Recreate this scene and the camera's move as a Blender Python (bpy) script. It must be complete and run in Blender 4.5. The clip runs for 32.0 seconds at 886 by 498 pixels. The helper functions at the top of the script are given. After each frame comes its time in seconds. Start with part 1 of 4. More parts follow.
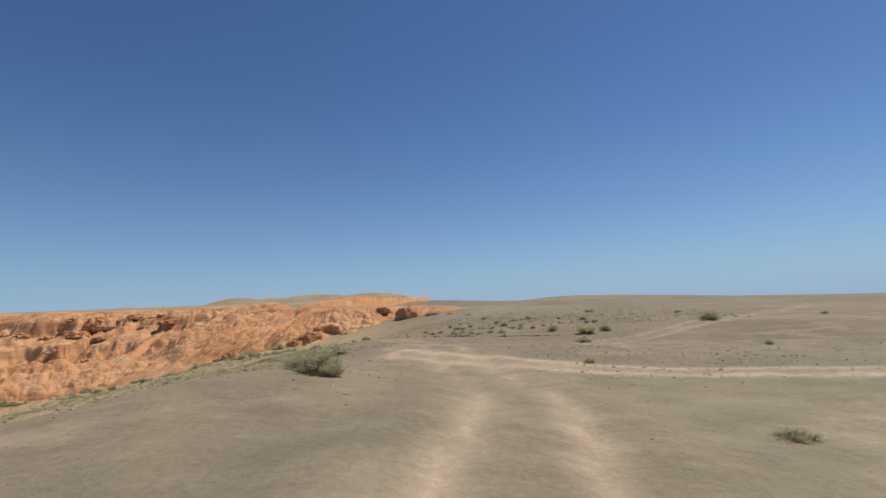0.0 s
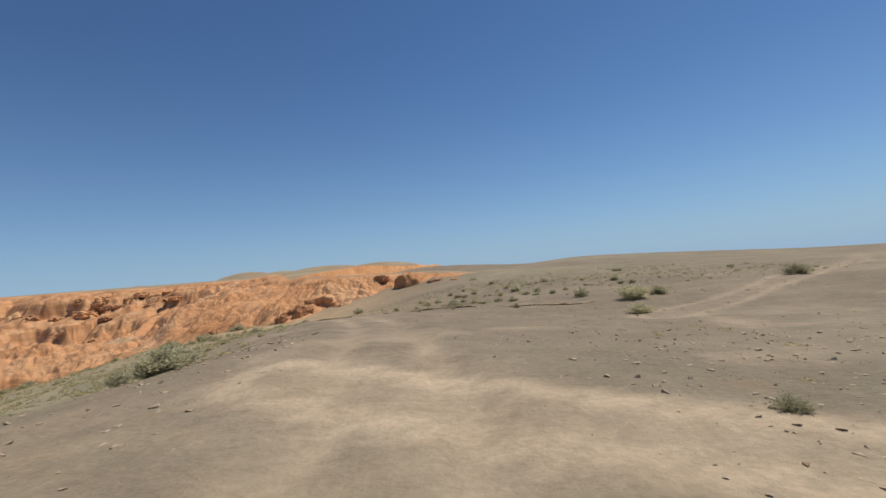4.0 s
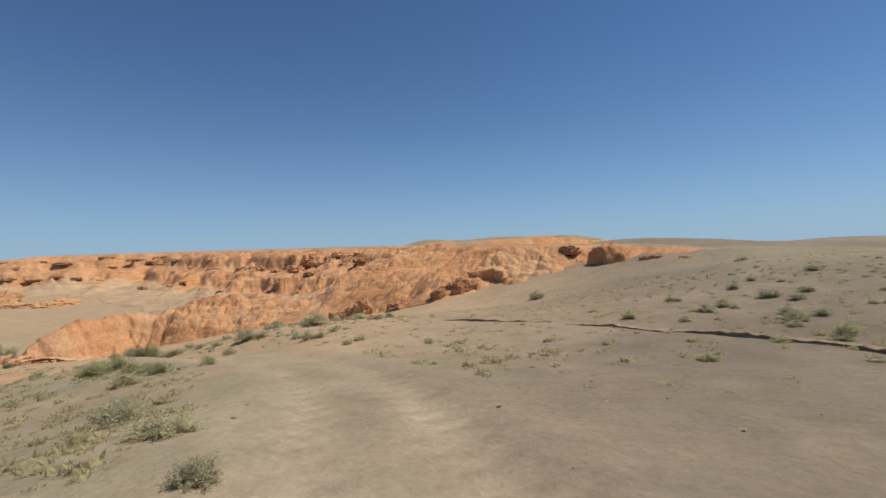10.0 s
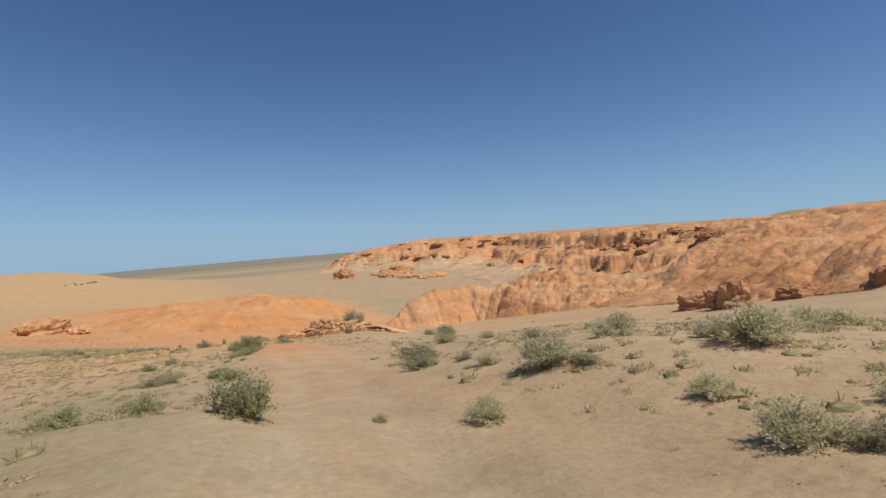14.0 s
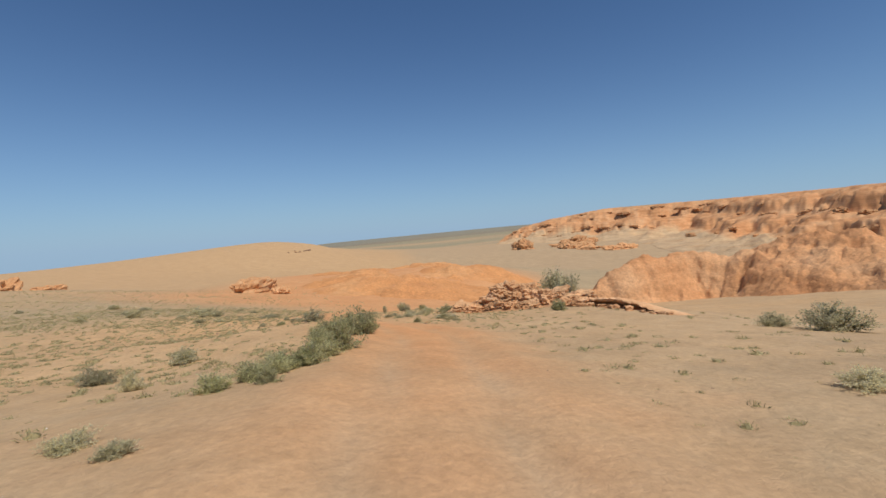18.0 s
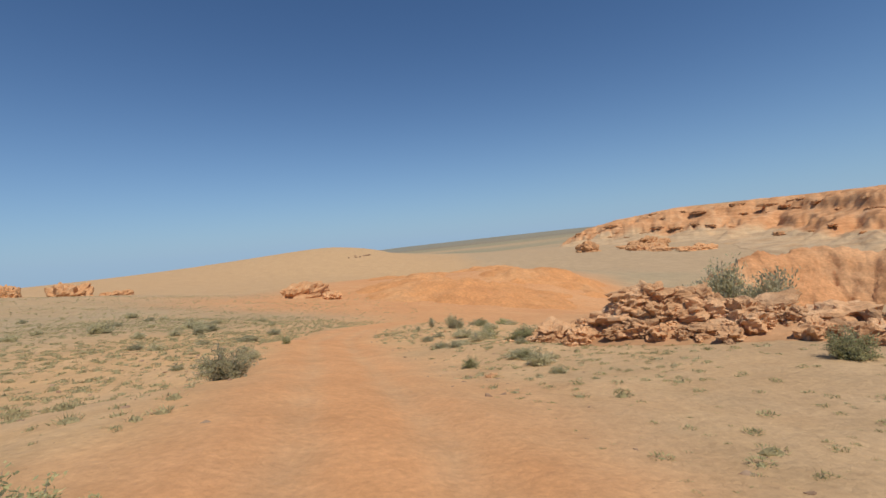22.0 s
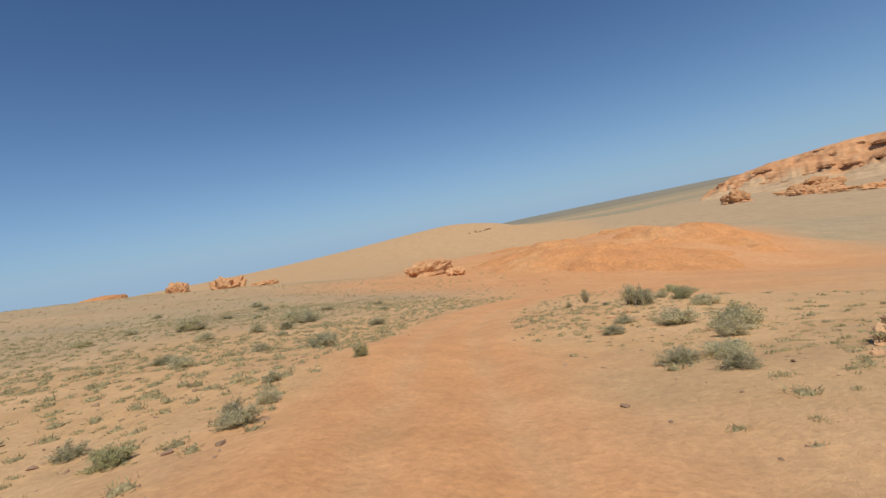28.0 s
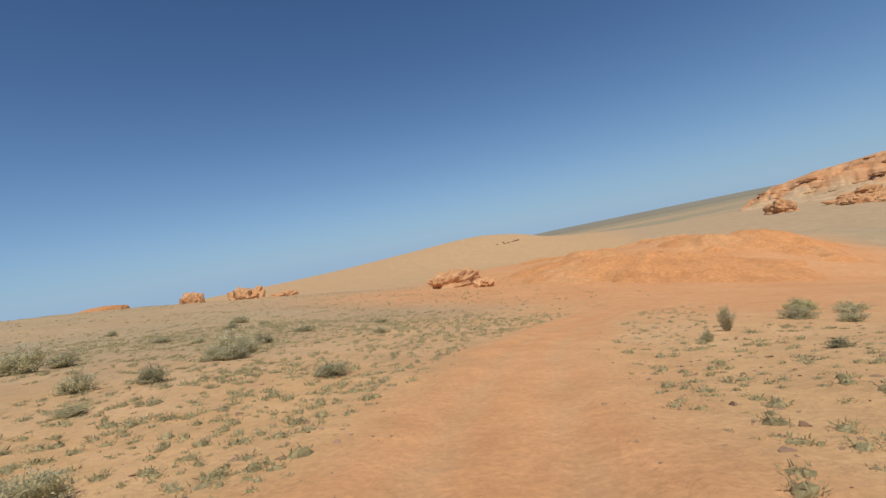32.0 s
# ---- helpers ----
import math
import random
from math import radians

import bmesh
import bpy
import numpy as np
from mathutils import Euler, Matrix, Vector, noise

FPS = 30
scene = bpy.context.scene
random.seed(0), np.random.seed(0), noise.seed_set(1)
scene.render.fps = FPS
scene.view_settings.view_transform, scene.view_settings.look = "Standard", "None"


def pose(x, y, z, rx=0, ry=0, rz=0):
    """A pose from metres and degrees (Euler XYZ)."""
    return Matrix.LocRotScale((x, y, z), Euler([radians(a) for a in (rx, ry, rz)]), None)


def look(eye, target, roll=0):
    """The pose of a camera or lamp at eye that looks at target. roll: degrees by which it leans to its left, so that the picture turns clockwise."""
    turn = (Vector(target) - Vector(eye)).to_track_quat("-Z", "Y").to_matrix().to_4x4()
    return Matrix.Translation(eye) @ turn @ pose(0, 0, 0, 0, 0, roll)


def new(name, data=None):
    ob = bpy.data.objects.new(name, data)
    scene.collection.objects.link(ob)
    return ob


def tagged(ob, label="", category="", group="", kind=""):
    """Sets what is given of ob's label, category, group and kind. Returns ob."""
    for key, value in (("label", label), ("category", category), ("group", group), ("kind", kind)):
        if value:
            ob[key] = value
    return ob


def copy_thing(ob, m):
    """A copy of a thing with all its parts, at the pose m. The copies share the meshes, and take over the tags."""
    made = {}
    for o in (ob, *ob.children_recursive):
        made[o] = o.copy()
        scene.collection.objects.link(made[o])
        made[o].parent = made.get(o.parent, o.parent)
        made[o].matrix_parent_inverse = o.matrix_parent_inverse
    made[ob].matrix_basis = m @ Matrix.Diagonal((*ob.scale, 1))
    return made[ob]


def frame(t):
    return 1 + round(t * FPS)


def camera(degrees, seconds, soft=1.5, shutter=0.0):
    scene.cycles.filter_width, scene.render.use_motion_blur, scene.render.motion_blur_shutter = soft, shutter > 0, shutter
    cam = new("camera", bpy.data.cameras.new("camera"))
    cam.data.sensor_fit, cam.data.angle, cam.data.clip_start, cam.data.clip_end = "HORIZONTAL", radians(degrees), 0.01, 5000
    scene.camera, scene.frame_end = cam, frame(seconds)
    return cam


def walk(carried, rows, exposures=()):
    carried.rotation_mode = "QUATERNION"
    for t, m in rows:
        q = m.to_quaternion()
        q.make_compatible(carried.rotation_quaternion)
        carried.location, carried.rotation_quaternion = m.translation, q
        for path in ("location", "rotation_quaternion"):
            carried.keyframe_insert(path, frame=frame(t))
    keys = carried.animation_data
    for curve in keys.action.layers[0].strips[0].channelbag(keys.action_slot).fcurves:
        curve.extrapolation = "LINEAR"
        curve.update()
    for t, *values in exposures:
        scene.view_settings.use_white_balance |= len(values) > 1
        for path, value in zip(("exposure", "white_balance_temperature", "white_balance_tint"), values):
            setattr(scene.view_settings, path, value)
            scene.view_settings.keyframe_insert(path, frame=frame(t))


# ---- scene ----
cam = camera(86.4, 32.0)
# seconds, x, y, z, heading to the left of +y, pitch, lean
EXPOSURES = ((0, 0.0), (32, 0.0))
PATH = [
    (0, -0.00, -0.00, -0.00, 0.00, 6.61, -2.91),
    (0.5, 0.13, 0.80, -0.01, -3.14, 6.27, -3.08),
    (1, 0.30, 1.92, -0.00, -6.78, 6.32, -3.66),
    (1.5, 0.48, 3.21, -0.04, -9.08, 6.05, -4.71),
    (2, 0.75, 4.61, -0.09, -9.65, 4.16, -3.89),
    (2.5, 1.08, 6.29, -0.16, -9.38, 3.44, -5.58),
    (3, 1.36, 8.06, -0.25, -7.26, 3.07, -4.84),
    (3.5, 1.47, 9.88, -0.35, -3.45, 2.91, -4.70),
    (4, 1.39, 11.72, -0.47, 1.39, 2.70, -5.07),
    (4.5, 1.16, 13.65, -0.57, 5.82, 2.98, -4.23),
    (6.5, -0.05, 21.51, -0.34, 11.41, 2.43, -4.55),
    (7, -0.42, 23.62, -0.43, 11.46, 2.22, -4.12),
    (7.5, -0.87, 25.95, -0.56, 11.77, 1.73, -3.64),
    (8, -1.44, 28.48, -0.69, 12.19, 1.28, -2.90),
    (8.5, -2.09, 30.90, -0.78, 13.28, 2.36, -1.85),
    (9, -2.64, 32.88, -0.92, 16.12, 1.24, -0.68),
    (9.5, -3.27, 34.62, -0.92, 19.08, 1.10, -1.23),
    (10, -4.21, 36.59, -0.95, 22.92, 0.68, -1.81),
    (10.5, -5.29, 38.57, -1.08, 27.28, 1.26, 1.19),
    (11, -6.58, 40.62, -1.35, 31.07, 0.18, -2.13),
    (11.5, -8.01, 42.43, -1.58, 35.72, 1.09, -0.86),
    (12, -9.49, 44.09, -1.82, 40.98, -0.31, -0.92),
    (12.5, -11.00, 45.57, -2.01, 44.99, 0.59, -3.19),
    (13, -12.46, 46.72, -2.22, 50.26, -0.06, -2.94),
    (13.5, -13.89, 47.61, -2.33, 55.92, -0.18, -3.11),
    (14, -15.42, 48.34, -2.57, 61.38, -0.21, -2.83),
    (14.5, -17.03, 48.97, -2.75, 65.68, -0.64, -2.72),
    (15, -18.66, 49.55, -2.94, 69.57, -0.73, -3.23),
    (15.5, -20.83, 50.12, -3.35, 73.10, -1.39, -2.78),
    (17.5, -34.15, 52.79, -5.66, 81.84, -3.13, -3.35),
    (18, -37.33, 53.24, -6.03, 82.83, -2.36, -3.45),
    (18.5, -40.34, 53.63, -6.37, 83.81, -1.12, -4.17),
    (19, -43.28, 53.93, -6.68, 84.86, -0.67, -4.38),
    (19.5, -45.81, 54.19, -6.97, 85.89, -0.85, -4.29),
    (20, -47.82, 54.35, -7.19, 87.13, -1.35, -4.49),
    (20.5, -49.35, 54.44, -7.39, 87.73, -1.41, -5.07),
    (21, -50.45, 54.49, -7.54, 88.19, -1.63, -5.20),
    (21.5, -51.19, 54.50, -7.62, 88.95, -1.53, -4.93),
    (22, -51.96, 54.45, -7.70, 90.01, -1.32, -4.38),
    (22.5, -52.95, 54.35, -7.82, 91.50, -1.46, -4.84),
    (23, -54.03, 54.21, -7.98, 93.51, -1.67, -4.82),
    (23.5, -55.03, 54.10, -8.12, 95.17, -2.00, -6.42),
    (24, -55.85, 53.96, -8.21, 96.65, -1.97, -6.54),
    (24.5, -56.62, 53.81, -8.30, 97.76, -2.10, -6.86),
    (25, -57.41, 53.66, -8.41, 98.78, -2.19, -7.43),
    (25.5, -58.12, 53.51, -8.49, 100.01, -2.05, -7.59),
    (27.5, -61.08, 52.70, -8.89, 104.24, -2.04, -8.98),
    (28, -62.34, 52.41, -9.10, 104.84, -2.67, -9.98),
    (28.5, -63.66, 52.09, -9.32, 104.97, -3.09, -10.36),
    (29, -65.04, 51.77, -9.55, 105.18, -3.16, -9.56),
    (29.5, -66.42, 51.34, -9.73, 105.72, -2.80, -9.12),
    (30, -67.82, 50.87, -9.94, 106.92, -3.03, -9.13),
    (30.5, -69.44, 50.45, -10.18, 107.96, -2.62, -8.41),
    (31, -71.40, 49.97, -10.40, 107.56, -1.57, -10.66),
    (31.5, -73.38, 49.44, -10.66, 107.31, -1.30, -10.83),
    (32, -75.19, 48.88, -10.79, 107.81, -0.62, -9.92),
]
walk(cam, [(t, pose(x, y, z, 90 + p, 0, a) @ pose(0, 0, 0, 0, 0, r)) for t, x, y, z, a, p, r in PATH], EXPOSURES)

# ---- daylight ----
SUN_AZ, SUN_EL = radians(-58), radians(62)
world = bpy.data.worlds.new("world")
scene.world = world
world.use_nodes = True
wn = world.node_tree.nodes
sky = wn.new("ShaderNodeTexSky")
sky.sky_type, sky.sun_disc = "NISHITA", False
sky.sun_elevation, sky.sun_rotation = SUN_EL, -SUN_AZ
sky.air_density, sky.dust_density, sky.ozone_density, sky.altitude = 1.0, 0.3, 1.8, 1200
tint = wn.new("ShaderNodeMix")  # the clear dry air: a cooler sky
tint.data_type, tint.blend_type = "RGBA", "MULTIPLY"
tint.inputs[0].default_value, tint.inputs[7].default_value = 1.0, (0.71, 0.97, 1.22, 1)
world.node_tree.links.new(sky.outputs[0], tint.inputs[6])
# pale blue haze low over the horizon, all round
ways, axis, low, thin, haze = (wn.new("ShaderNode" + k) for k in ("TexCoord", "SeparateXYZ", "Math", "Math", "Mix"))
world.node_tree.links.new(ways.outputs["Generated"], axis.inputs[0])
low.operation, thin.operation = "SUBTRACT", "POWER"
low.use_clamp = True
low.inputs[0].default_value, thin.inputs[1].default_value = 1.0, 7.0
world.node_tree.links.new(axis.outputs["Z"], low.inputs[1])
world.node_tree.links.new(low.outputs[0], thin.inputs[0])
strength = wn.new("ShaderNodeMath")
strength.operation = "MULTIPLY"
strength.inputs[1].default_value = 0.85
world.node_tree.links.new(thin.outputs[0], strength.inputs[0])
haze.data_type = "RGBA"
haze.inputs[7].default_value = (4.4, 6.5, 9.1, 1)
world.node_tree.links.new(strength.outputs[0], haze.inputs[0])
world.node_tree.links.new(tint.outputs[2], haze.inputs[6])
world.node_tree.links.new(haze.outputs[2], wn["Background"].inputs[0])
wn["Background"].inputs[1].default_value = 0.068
sun = new("sun", bpy.data.lights.new("sun", "SUN"))
sun.data.energy, sun.data.angle, sun.data.color = 3.85, radians(0.53), (1.0, 0.945, 0.85)
sun_way = Vector((-math.sin(SUN_AZ) * math.cos(SUN_EL), math.cos(SUN_AZ) * math.cos(SUN_EL), math.sin(SUN_EL)))
sun.matrix_world = look((0, 0, 60), Vector((0, 0, 60)) - sun_way)



# ---- materials ----
def mat(name, colours, scale=1.0, fine=20.0, rough=0.95, bump=0.3, bump_size=0.05, spread=0.0, layers=(), strata=0.0, contrast=1.0):
    """An earthy surface: two or three colours mixed by broad and fine noise, with relief. layers: (attribute, colours, scale)
    laid over the first ones where the attribute is high."""
    m = bpy.data.materials.new(name)
    m.use_nodes = True
    nt = m.node_tree
    n, link = nt.nodes, nt.links.new
    b = n["Principled BSDF"]
    b.inputs["Roughness"].default_value = rough
    b.inputs["Specular IOR Level"].default_value = 0.15
    co = n.new("ShaderNodeNewGeometry").outputs["Position"]

    def noise_node(sc, detail=6.0, r=0.6):
        t = n.new("ShaderNodeTexNoise")
        t.inputs["Scale"].default_value, t.inputs["Detail"].default_value, t.inputs["Roughness"].default_value = sc, detail, r
        link(co, t.inputs["Vector"])
        return t.outputs["Fac"]

    def ramp(fac, stops):
        r = n.new("ShaderNodeValToRGB")
        e = r.color_ramp.elements
        e[0].position, e[0].color = stops[0][0], (*stops[0][1], 1)
        e[1].position, e[1].color = stops[-1][0], (*stops[-1][1], 1)
        for p, c in stops[1:-1]:
            k = e.new(p)
            k.color = (*c, 1)
        link(fac, r.inputs["Fac"])
        return r.outputs["Color"]

    def mix(a, c, fac, kind="MIX"):
        x = n.new("ShaderNodeMix")
        x.data_type, x.blend_type = "RGBA", kind
        for s, v in ((x.inputs[6], a), (x.inputs[7], c), (x.inputs[0], fac)):
            if isinstance(v, (int, float)):
                s.default_value = v
            elif isinstance(v, tuple):
                s.default_value = (*v, 1)
            else:
                link(v, s)
        return x.outputs[2]

    col = ramp(noise_node(scale), [(0.3 + 0.4 * i / (len(colours) - 1), c) for i, c in enumerate(colours)])
    for layer, tones, size in layers:
        a = n.new("ShaderNodeAttribute")
        a.attribute_name = layer
        add = n.new("ShaderNodeMath")
        add.operation = "MULTIPLY_ADD"
        link(noise_node(size * 6, 6.0), add.inputs[0])
        add.inputs[1].default_value = 0.5
        link(a.outputs["Fac"], add.inputs[2])
        over = ramp(noise_node(size), [(0.3 + 0.4 * i / (len(tones) - 1), c) for i, c in enumerate(tones)])
        col = mix(col, over, ramp(add.outputs[0], [(0.30, (0, 0, 0)), (1.05, (1, 1, 1))]))
    grain = ramp(noise_node(fine, 8.0, 0.7), [(0.25, (1 - 0.20 * contrast,) * 3), (0.75, (1 + 0.15 * contrast,) * 3)])
    col = mix(col, grain, 1.0, "MULTIPLY")
    if strata:  # beds of harder and softer stone
        bed = n.new("ShaderNodeMapping")
        bed.inputs["Scale"].default_value = (0.03, 0.03, strata)
        link(co, bed.inputs["Vector"])
        t = n.new("ShaderNodeTexNoise")
        t.inputs["Scale"].default_value, t.inputs["Detail"].default_value, t.inputs["Roughness"].default_value = 1.0, 5.0, 0.6
        link(bed.outputs[0], t.inputs["Vector"])
        col = mix(col, ramp(t.outputs["Fac"], [(0.36, (0.86, 0.83, 0.80)), (0.5, (1.0, 1.0, 1.0)), (0.66, (1.08, 1.10, 1.12))]), 1.0, "MULTIPLY")
    blotch = ramp(noise_node(fine * 0.09, 5.0, 0.7), [(0.28, (0.86, 0.85, 0.83)), (0.72, (1.12, 1.12, 1.12))])
    col = mix(col, blotch, 1.0, "MULTIPLY")
    if spread:
        info = n.new("ShaderNodeObjectInfo").outputs["Random"]
        col = mix(col, ramp(info, [(0.0, (1 - spread,) * 3), (1.0, (1 + spread,) * 3)]), 1.0, "MULTIPLY")
    link(col, b.inputs["Base Color"])
    if bump:
        bm_node = n.new("ShaderNodeBump")
        bm_node.inputs["Strength"].default_value, bm_node.inputs["Distance"].default_value = bump, bump_size
        link(noise_node(fine * 0.4, 10.0, 0.65), bm_node.inputs["Height"])
        link(bm_node.outputs["Normal"], b.inputs["Normal"])
    return m


GROUND = mat("desert_soil", [(0.205, 0.163, 0.113), (0.25, 0.196, 0.136), (0.30, 0.235, 0.162)], 0.10, 9.0, bump=0.7, bump_size=0.085,
             layers=[("tan", [(0.40, 0.285, 0.172), (0.455, 0.32, 0.188), (0.505, 0.36, 0.218)], 0.12), ("sand", [(0.52, 0.315, 0.158), (0.575, 0.35, 0.168), (0.60, 0.38, 0.20)], 0.15),
                     ("scrub", [(0.25, 0.22, 0.14), (0.315, 0.27, 0.17), (0.38, 0.32, 0.20)], 0.10), ("wear", [(0.46, 0.35, 0.235), (0.51, 0.39, 0.262)], 0.4),
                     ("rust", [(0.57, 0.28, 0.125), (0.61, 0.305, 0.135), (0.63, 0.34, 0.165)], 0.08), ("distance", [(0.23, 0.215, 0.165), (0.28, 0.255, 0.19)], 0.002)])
ORANGE = mat("orange_sandstone", [(0.54, 0.258, 0.117), (0.61, 0.312, 0.147), (0.66, 0.388, 0.208)], 0.05, 1.8, bump=0.8, bump_size=0.6, contrast=1.6,
             layers=[("pale", [(0.50, 0.355, 0.215), (0.55, 0.38, 0.225), (0.59, 0.38, 0.205)], 0.03), ("plateau", [(0.33, 0.26, 0.165), (0.42, 0.31, 0.19)], 0.02)], strata=0.35)
EARTH = mat("orange_earth", [(0.53, 0.245, 0.10), (0.60, 0.285, 0.115), (0.62, 0.335, 0.155)], 0.04, 1.2, bump=0.8, bump_size=0.6, contrast=1.6)
REDROCK = mat("red_rock", [(0.50, 0.27, 0.135), (0.60, 0.345, 0.18), (0.66, 0.425, 0.25)], 0.9, 9.0, bump=1.0, bump_size=0.12, spread=0.2)
PEBBLE = mat("pebble", [(0.24, 0.15, 0.095), (0.32, 0.205, 0.13), (0.40, 0.28, 0.18)], 2.0, 20.0, bump=0)
DARKROCK = mat("dark_red_rock", [(0.38, 0.18, 0.09), (0.46, 0.23, 0.115), (0.52, 0.285, 0.15)], 0.4, 3.0, bump=0.8, bump_size=0.3, spread=0.1)
CLIFFROCK = mat("orange_rock", [(0.50, 0.255, 0.12), (0.58, 0.315, 0.15), (0.63, 0.38, 0.205)], 0.4, 3.0, bump=0.8, bump_size=0.3, spread=0.15)


def leafy(name, colours, spread=0.3, thin=0.45):
    """Leaves that let some light through."""
    m = mat(name, colours, 1.5, 14.0, bump=0, spread=spread)
    nt = m.node_tree
    n, link = nt.nodes, nt.links.new
    b = n["Principled BSDF"]
    # each leaf or blade a little lighter or darker than the next
    each = n.new("ShaderNodeMapRange")
    each.inputs["To Min"].default_value, each.inputs["To Max"].default_value = 0.68, 1.22
    link(n.new("ShaderNodeNewGeometry").outputs["Random Per Island"], each.inputs["Value"])
    vary = n.new("ShaderNodeMix")
    vary.data_type, vary.blend_type = "RGBA", "MULTIPLY"
    vary.inputs[0].default_value = 1.0
    link(b.inputs["Base Color"].links[0].from_socket, vary.inputs[6])
    link(each.outputs[0], vary.inputs[7])
    link(vary.outputs[2], b.inputs["Base Color"])
    t, x = n.new("ShaderNodeBsdfTranslucent"), n.new("ShaderNodeMixShader")
    link(b.inputs["Base Color"].links[0].from_socket, t.inputs["Color"])
    x.inputs[0].default_value = thin
    link(b.outputs[0], x.inputs[1])
    link(t.outputs[0], x.inputs[2])
    link(x.outputs[0], n["Material Output"].inputs[0])
    return m


LEAF = leafy("grey_green_leaf", [(0.49, 0.455, 0.275), (0.57, 0.525, 0.33), (0.64, 0.585, 0.395)], 0.25, 0.58)
GREEN = leafy("green_leaf", [(0.45, 0.44, 0.225), (0.53, 0.51, 0.275), (0.60, 0.565, 0.335)], 0.2, 0.58)
WEED = leafy("green_weed", [(0.42, 0.40, 0.20), (0.49, 0.455, 0.24), (0.55, 0.50, 0.28)], 0.0, 0.5)
CUSHION = leafy("pale_cushion", [(0.44, 0.38, 0.20), (0.51, 0.44, 0.24), (0.58, 0.50, 0.29)], 0.0, 0.5)
DRY = leafy("dry_grass", [(0.52, 0.43, 0.24), (0.58, 0.48, 0.28), (0.50, 0.43, 0.24)], 0.0)
TWIG = mat("grey_twig", [(0.42, 0.36, 0.26), (0.54, 0.47, 0.35)], 5.0, 40.0, bump=0)



# ---- ground ----
def lattice(ix, iy, seed):
    h = (ix.astype(np.int64) * 374761393 + iy.astype(np.int64) * 668265263 + seed * 1442695041) & 0xFFFFFFFF
    h = ((h ^ (h >> 13)) * 1274126177) & 0xFFFFFFFF
    return ((h ^ (h >> 16)) & 0xFFFF) / 32767.5 - 1.0


def value_noise(x, y, seed=0):
    """Smooth noise from -1 to 1 on arrays."""
    ix, iy = np.floor(x), np.floor(y)
    fx, fy = x - ix, y - iy
    fx, fy = fx * fx * fx * (fx * (6 * fx - 15) + 10), fy * fy * fy * (fy * (6 * fy - 15) + 10)
    a, b = lattice(ix, iy, seed), lattice(ix + 1, iy, seed)
    c, d = lattice(ix, iy + 1, seed), lattice(ix + 1, iy + 1, seed)
    return (a * (1 - fx) + b * fx) * (1 - fy) + (c * (1 - fx) + d * fx) * fy


def fbm(x, y, octaves=5, seed=0, gain=0.5, ridged=False):
    total, amp, norm = 0.0, 1.0, 0.0
    for o in range(octaves):
        v = value_noise(x + 17.3 * o, y - 9.1 * o, seed + o)
        total = total + amp * ((1 - 2 * np.abs(v)) if ridged else v)
        norm += amp
        amp *= gain
        x, y = x * 2.03, y * 2.03
    return total / norm


def smooth(a, b, v):
    t = np.clip((v - a) / (b - a), 0, 1)
    return t * t * (3 - 2 * t)


EYE = 1.6
# the road as driven: the ground under the camera, with the lean of the car for its cross slope
road, spots = [], []
for row in PATH:
    t, x, y, z, a, p, r = row
    m = pose(x, y, z, 90 + p + 5.3, 0, a) @ pose(0, 0, 0, 0, 0, r)
    up, right = m.to_3x3() @ Vector((0, 1, 0)), m.to_3x3() @ Vector((1, 0, 0))
    g = Vector((x, y, z)) - EYE * up
    road.append(g)
    spots += [tuple(g), tuple(g + 2.6 * right)] + ([] if t in (15, 15.5) else [tuple(g - 2.6 * right)])  # a bank rises beside the bend
# the road goes on ahead of the last place, and behind the first
ahead = [(-82, 47.2, -13.6), (-92, 46.2, -15.0), (-104, 47.0, -16.9), (-127, 50.0, -20.6), (-150, 60.0, -24.0)]
# where the road drops round the bend
spots += [(x - 0.2 * s, y + 2.4 * s, z + 0.08 * s * s) for x, y, z in ((-22.5, 50.9, -5.2), (-25.0, 51.1, -5.7), (-27.8, 51.65, -6.2), (-30.7, 52.2, -6.75)) for s in (0, 1)]
spots += ahead + [(0.0, -8, -1.6), (0, -30, -1.5)]
SLOPE = [(10, 46, -3.1), (12, 42, -3.0), (23, 42, -2.8), (9, 32, -3.1), (2, 64, -3.4), (-3, 71, -3.9), (4, 86, -2.7), (2, 96, -2.5), (-14, 85, -5.9),
         (60, 243, 0.8), (150, 260, -4.0), (230, 255, -10.0), (26, 134, -1.7), (34, 90, -2.5), (47, 133, -2.4), (116, 129, -5.6), (83, 145, -3.2), (6, 136, 0.5), (-12, 142, 0.9), (40, 10, -2.2), (80, 60, -5.0), (60, 50, -3.7),
         (-5.4, 22.6, -2.25), (-8.0, 25.5, -3.0), (-3.7, 19, -2.1), (-6.3, 14.2, -1.9), (-9.6, 16.6, -2.5), (-2.6, 10.2, -1.25), (-3.4, 11.0, -1.25), (-3.2, 12.2, -1.45), (-12, 11, -2.9), (-15, 40, -4.0), (-17, 63, -4.8), (-28, 62, -5.9), (-35, 67, -7.1), (-30, 25, -6.5),
         (-16.6, 51.4, -3.9), (-19.2, 55.5, -4.3), (-22.2, 54.4, -4.65), (-22, 48.9, -4.3), (-24.5, 47.0, -5.1), (20.7, 31, -3.4), (9.7, 12.9, -2.25), (5.4, 44.3, -3.3), (4, 84, -2.15), (0.9, 54.6, -3.7), (-27.1, 54.2, -5.6)]
